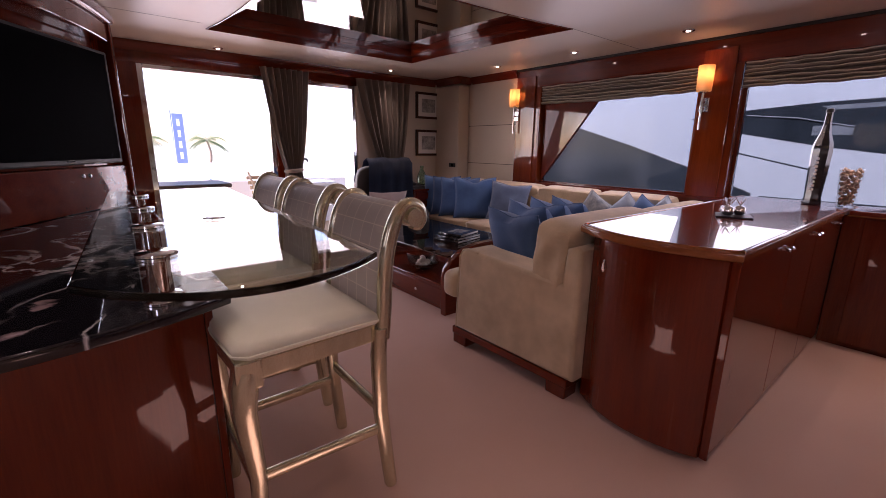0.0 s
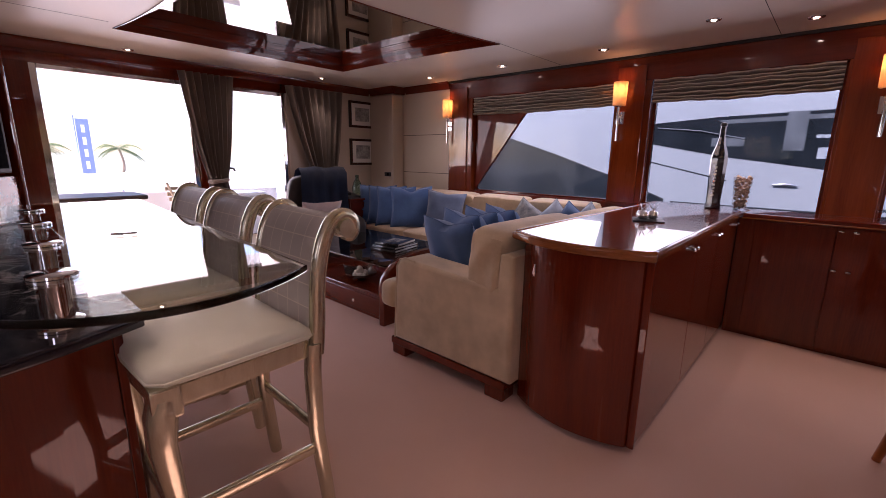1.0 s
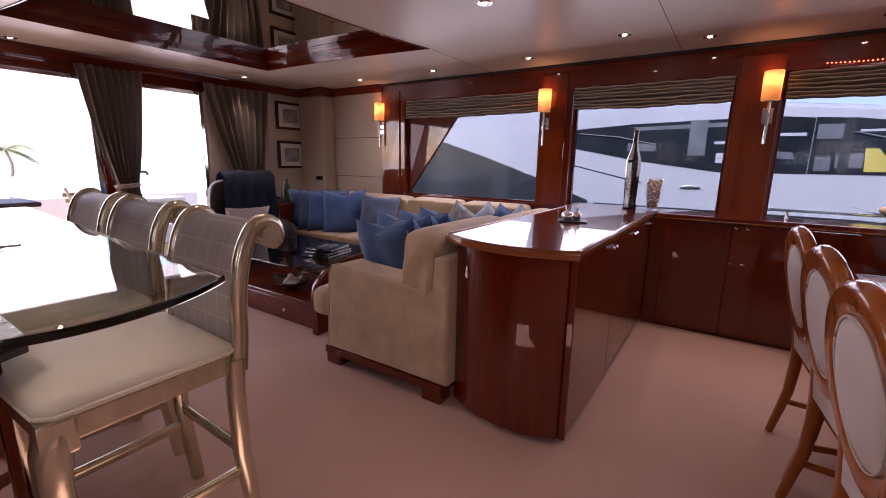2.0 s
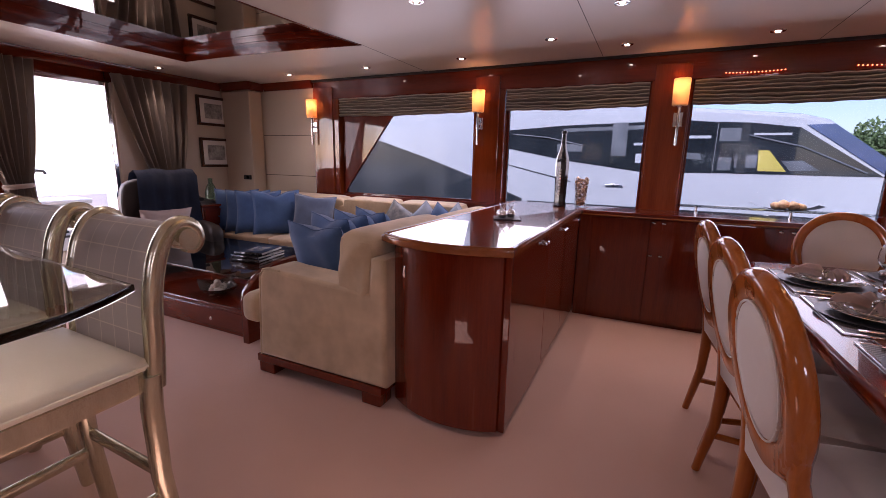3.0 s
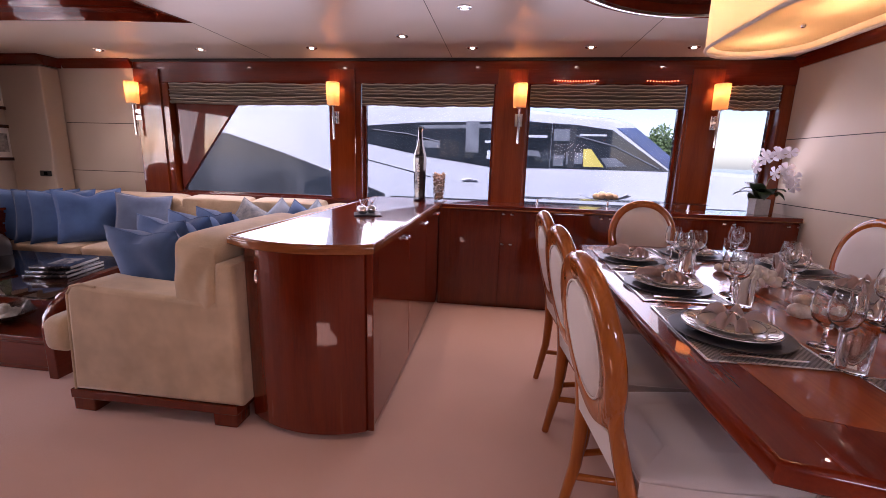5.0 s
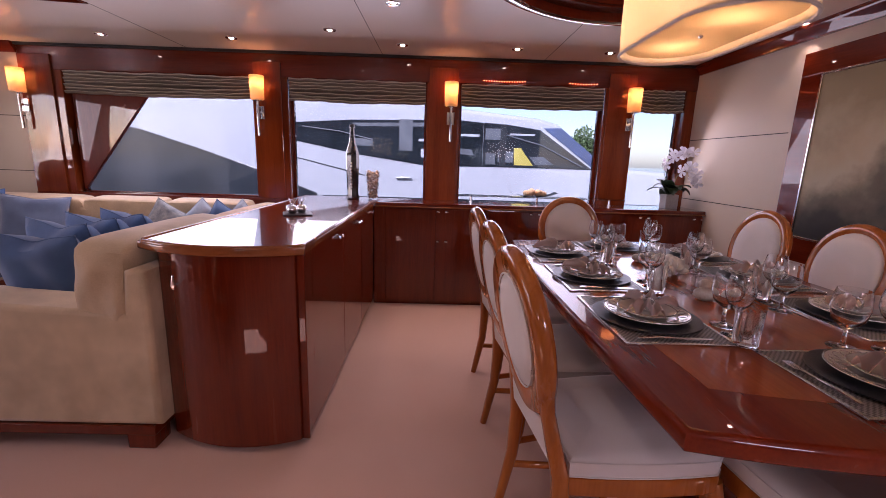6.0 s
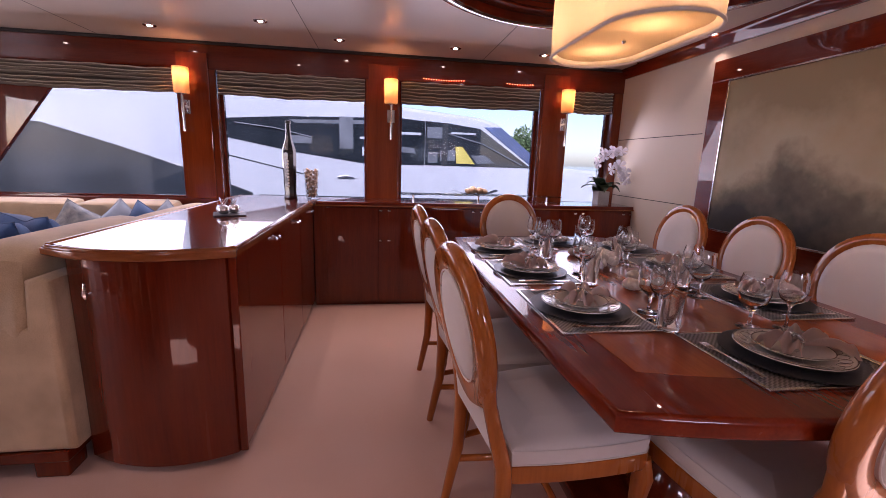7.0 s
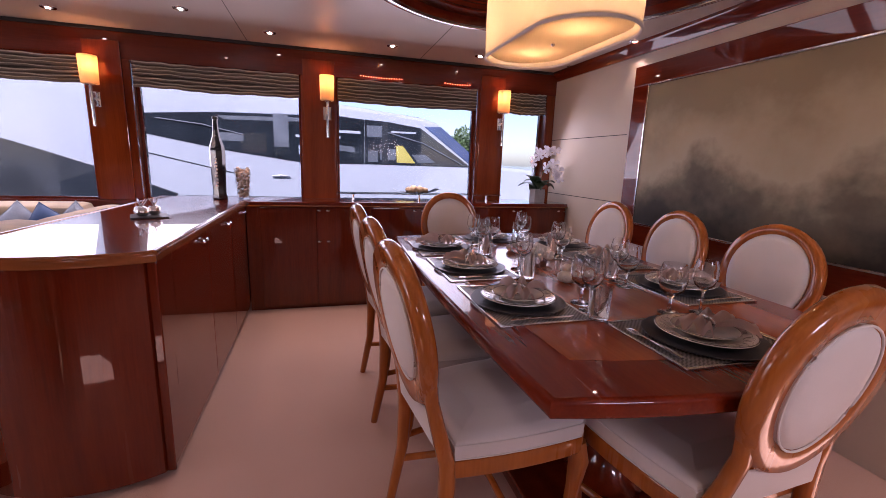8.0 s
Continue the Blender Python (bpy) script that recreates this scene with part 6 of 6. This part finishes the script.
part("hull_window", prism([(7.2, 1.72), (5.9, 1.63), (4.9, 1.33), (3.95, 1.02), (3.0, 0.66), (3.0, -0.3), (7.2, -0.3)], NX - 0.012, NX + 0.02, 0, 0.004), GREYG, yt, "large grey tinted saloon window", 30)
part("lower_window", prism([(4.95, 0.60), (3.95, 1.00), (3.05, 0.66), (3.05, -0.25), (5.6, -0.25)], NX - 0.020, NX - 0.013, 0), TINT, yt, "dark triangular pane", 30)
for y in (0.95, -0.10):
    part("mullion", box((NX - 0.016, y - 0.05, 1.19), (NX - 0.0125, y + 0.05, 1.87)), GREYG, yt, "grey window mullion")
bm = tube([(NX - 0.04, 1.40, 0.95), (NX - 0.045, 1.53, 0.965), (NX - 0.04, 1.66, 0.95)], [0.012, 0.018, 0.012], 8)
tube([(NX + 0.01, 1.53, 0.955), (NX - 0.045, 1.53, 0.955)], 0.018, 8, bm)
part("cleat", bm, CHROME, yt, "steel mooring cleat")
part("styling_line", tube([(NX - 0.004, 2.9, 0.62), (NX - 0.004, -6.0, 0.60)], 0.012, 8), GREYG, yt, "grey styling line")
part("styling_line", tube([(NX - 0.004, 3.5, 1.28), (NX - 0.004, 2.2, 0.98)], 0.008, 8), GREYG, yt, "grey styling line")
PALEG = material("wheelhouse_lining", (0.07, 0.08, 0.09), (0.15, 0.165, 0.18), 0.5, scale=4)
YEL = material("yellow_seat", (0.42, 0.34, 0.06), (0.55, 0.45, 0.10), 0.5)
part("helm_console", prism([(1.0, 1.50), (0.42, 1.45), (0.38, 1.36), (0.95, 1.40)], NX - 0.016, NX - 0.013, 0), PALEG, yt, "pale helm console behind the glass")
part("ceiling_lining", prism([(2.4, 1.82), (1.1, 1.86), (1.1, 1.80), (2.3, 1.77)], NX - 0.016, NX - 0.013, 0), PALEG, yt, "pale lining behind the glass")
part("lounge_seat", prism([(-0.28, 1.50), (-0.40, 1.50), (-0.62, 1.22), (-0.30, 1.22)], NX - 0.016, NX - 0.013, 0), YEL, yt, "yellow seat behind the glass")
part("chart_table", prism([(-0.55, 1.36), (-0.78, 1.37), (-0.98, 1.24), (-0.66, 1.23)], NX - 0.017, NX - 0.013, 0), PALEG, yt, "pale chart table behind the glass")
# pale patches on the opaque glass; the first is a pillar's reflection, painted on
for y0, y1, z0, z1, lit in ((1.62, 1.40, 1.40, 1.90, 0), (1.30, 0.62, 1.56, 1.60, 1), (1.26, 0.98, 1.30, 1.44, 1), (0.92, 0.30, 1.66, 1.70, 1), (2.45, 2.05, 1.46, 1.58, 0), (0.20, -0.12, 1.62, 1.80, 0), (-0.02, -0.28, 1.26, 1.44, 0), (0.18, 0.02, 1.22, 1.40, 0), (-0.20, -0.62, 1.70, 1.73, 1)):
    part("cabin_fitting", box((NX - 0.0155, y1, z0), (NX - 0.0128, y0, z1), 0.001, 1), PEARL_HULL if lit else PALEG, yt, "pale patch laid on the glass for cabin fittings and a reflection")
part("window_strut", tube([(NX - 0.02, 3.2, 1.74), (NX - 0.03, 2.6, 1.68), (NX - 0.02, 2.05, 1.56)], 0.010, 8), PALEG, yt, "pale window strut")
part("screen_strut", tube([(NX - 0.02, -0.15, 1.70), (NX - 0.02, -0.75, 1.55), (NX - 0.02, -1.45, 1.22)], 0.012, 8), PALEG, yt, "pale screen strut")

# ---- palms and a banner on the quay ----
BARK = material("palm_bark", (0.16, 0.12, 0.09), (0.28, 0.22, 0.17), 0.95, scale=6, stretch=(1, 1, 6), fine=40, bump=0.8, depth=0.02)
FROND = material("palm_frond", (0.06, 0.11, 0.035), (0.12, 0.18, 0.07), 0.6, scale=6, randomize=0.25)


def palm(x, y, z0, height, spread, seed):
    rnd = random.Random(seed)
    t = thing("palm_tree", "green palm tree with drooping fronds on the quay", "palm", pose(x, y, z0), "palms on the quay")
    path = [(0.15 * math.sin(k * 0.5), 0.0, height * k / 8) for k in range(9)]
    part("trunk", tube(path, [0.16 - 0.008 * k + 0.008 * (k % 2) for k in range(9)], 10), BARK, t)
    hub = Vector(path[-1])
    for k in range(26):
        a, up2 = k * 2.4, rnd.uniform(-0.2, 1.1)
        one = bmesh.new()
        L3 = spread * rnd.uniform(0.8, 1.1)
        for i in range(12):
            s = (i + 1) / 12
            c = hub + Vector((math.cos(a) * L3 * s, math.sin(a) * L3 * s, L3 * (up2 * s - (0.7 + 0.3 * up2) * s * s)))
            side = Vector((-math.sin(a), math.cos(a), 0))
            ln = L3 * 0.30 * math.sin(math.pi * (0.15 + 0.8 * s))
            fw = Vector((math.cos(a), math.sin(a), -0.4)) * ln * 0.6
            for sg in (-1, 1):
                tip = c + side * sg * ln + fw + Vector((0, 0, -0.35 * ln))
                v = [one.verts.new(c), one.verts.new(c + Vector((math.cos(a), math.sin(a), 0)) * L3 * 0.045), one.verts.new(tip)]
                one.faces.new(v)
        part("frond", one, FROND, t, "", 80)
    return t


def leafy_tree(x, y, z0, height, spread, seed):
    """A broad tree: forked limbs and a crown of many small leaf cards in uneven clumps."""
    rnd = random.Random(seed)
    t = thing("tree", "broad leafy green tree on the far quay", "tree", pose(x, y, z0), "trees across the water")
    part("trunk", tube([(0, 0, 0), (0.1, 0, height * 0.25), (0.0, 0.1, height * 0.5)], [0.28, 0.22, 0.15], 10), BARK, t)
    one = bmesh.new()
    for c in range(16):
        a, r = c * 2.4, spread * 0.62 * math.sqrt(rnd.random())
        hub = Vector((r * math.cos(a), r * math.sin(a), height * rnd.uniform(0.52, 0.9)))
        if c < 6:
            part("limb", tube([(0, 0.1, height * 0.48), tuple(hub * 0.6 + Vector((0, 0, height * 0.2))), tuple(hub)], [0.1, 0.06, 0.03], 8), BARK, t)
        for k in range(130):
            v = Vector((rnd.gauss(0, 1), rnd.gauss(0, 1), rnd.gauss(0, 0.75))).normalized() * spread * 0.34 * rnd.uniform(0.5, 1.0)
            p, s2 = hub + v, rnd.uniform(0.10, 0.22)
            u = Vector((rnd.uniform(-1, 1), rnd.uniform(-1, 1), rnd.uniform(-1, 1))).normalized()
            w = u.cross(Vector((rnd.uniform(-1, 1), rnd.uniform(-1, 1), rnd.uniform(-1, 1)))).normalized()
            one.faces.new([one.verts.new(p + u * s2), one.verts.new(p + w * s2 * 0.5), one.verts.new(p - u * s2), one.verts.new(p - w * s2 * 0.5)])
    part("crown", one, FROND, t, "", 80)
    return t


p0 = palm(11.2, 55, -0.75, 2.4, 2.2, 1)
copy_thing(p0, pose(5.0, 54, -0.75, 0, 0, 200))
tr = leafy_tree(40, -10.4, -0.5, 5.2, 2.6, 7)
copy_thing(tr, pose(41.5, -13.2, -0.5, 0, 0, 130))


def sailing_boat(x, y, height, turn):
    """A moored sailing boat: hull, cabin, mast and boom."""
    t = thing("sailing_boat", "white sailing boat moored at the far quay", "sailing boat", pose(x, y, -1.9, 0, 0, turn), "boats across the water")
    part("hull", prism([(-4.5, 0.0), (4.0, 0.0), (5.4, 1.25), (-5.0, 1.05)], -1.3, 1.3, 1, 0.12, 3), WHITE, t)
    part("cabin", prism([(-2.4, 1.2), (2.4, 1.2), (1.5, 1.85), (-2.2, 1.85)], -0.8, 0.8, 1, 0.1, 3), WHITE, t)
    part("mast", tube([(0.6, 0, 1.2), (0.6, 0, height)], [0.10, 0.06], 10), WHITE, t, "white mast")
    part("boom", tube([(0.6, 0, 2.6), (-3.6, 0, 2.7)], 0.11, 10), GREYG, t, "grey boom")
    return t


sailing_boat(34, -18.0, 8.5, 75)
sailing_boat(37, -24.0, 9.5, 70)
sailing_boat(33, -13.5, 7.5, 80)
solid("far_shore", box((30, -60, -1.9), (60, 40, -0.5), 0.2), QUAY, "pale far quay across the water", "quay", kind="structure")
SIGN = material("blue_banner", (0.14, 0.20, 0.46), (0.19, 0.26, 0.54), 0.6, scale=3)
bn = thing("feather_banner", "tall blue banner on a pole on the quay", "banner", pose(3.2, 20, -0.75))
part("pole", tube([(0, 0, 0), (0, 0, 3.2)], 0.03, 8), CHROME, bn)
part("cloth", box((0.04, -0.01, 1.3), (0.40, 0.01, 3.1), 0.004), SIGN, bn, "blue banner cloth")
for k in range(4):
    part("lettering_bar", box((0.17, -0.013, 1.45 + k * 0.40), (0.27, -0.0105, 1.70 + k * 0.40)), WHITE, bn, "white lettering as plain bars")
buoy = thing("mooring_buoy", "orange mooring buoy on the quay", "buoy", pose(3.9, 18.0, -0.75))
ORANGE = material("orange_float", (0.62, 0.18, 0.03), (0.78, 0.27, 0.05), 0.5)
part("float", lathe([(0.0, 0.0), (0.2, 0.03), (0.32, 0.2), (0.34, 0.4), (0.26, 0.62), (0.1, 0.72), (0.0, 0.73)], 20), ORANGE, buoy)
part("eye", lathe([(0.05, 0.72), (0.07, 0.78), (0.04, 0.82), (0.0, 0.82)], 12), CHROME, buoy)

# on the stern deck
lk = thing("deck_locker", "white louvred deck locker on the stern", "locker", pose(3.55, 8.2, -0.02))
part("body", box((-0.35, -0.25, 0.0), (0.35, 0.25, 0.62), 0.03, 3), WHITE, lk)
part("lid", box((-0.37, -0.27, 0.622), (0.37, 0.27, 0.68), 0.02, 3), WHITE, lk)
for k in range(5):
    part("louvre", box((-0.25, -0.262, 0.18 + k * 0.06), (0.05, -0.2505, 0.21 + k * 0.06), 0.002), GREYG, lk, "grey louvre slot")
tk = thing("teak_chair", "folding teak deck chair on the stern", "deck chair", pose(2.75, 7.6, -0.02, 0, 0, 200))
for s in (-1, 1):
    part("leg", bar([(s * 0.24, -0.22, 0.0), (s * 0.24, 0.20, 0.62)], 0.03, 0.03, (1, 0, 0)), TEAK, tk)
    part("leg", bar([(s * 0.21, 0.22, 0.0), (s * 0.21, -0.28, 0.88)], 0.03, 0.03, (1, 0, 0)), TEAK, tk)
for k in range(5):
    part("seat_slat", box((-0.22, -0.16 + k * 0.075, 0.40), (0.22, -0.10 + k * 0.075, 0.42), 0.003), TEAK, tk)
for k in range(4):
    part("back_slat", box((-0.22, -0.222 - 0.035 * k, 0.56 + 0.07 * k), (0.22, -0.205 - 0.035 * k, 0.61 + 0.07 * k), 0.003), TEAK, tk)
ds = thing("deck_table", "dark covered deck table on the stern", "table", pose(1.75, 8.3, -0.02))
part("top", box((-0.5, -0.4, 0.66), (0.5, 0.4, 0.72), 0.02, 3), HIDE, ds)
part("pedestal", lathe([(0.0, 0.0), (0.2, 0.0), (0.2, 0.02), (0.05, 0.05), (0.05, 0.66), (0, 0.66)], 20), CHROME, ds)
fr = thing("deck_shower", "small dark swan-neck shower on the stern rail", "shower", pose(3.9, 9.5, 0.62))
part("pipe", tube([(0, 0, 0), (0, 0, 0.30), (0.04, -0.02, 0.38), (0.12, -0.05, 0.37), (0.14, -0.06, 0.32)], 0.022, 10), PLASTIC, fr)
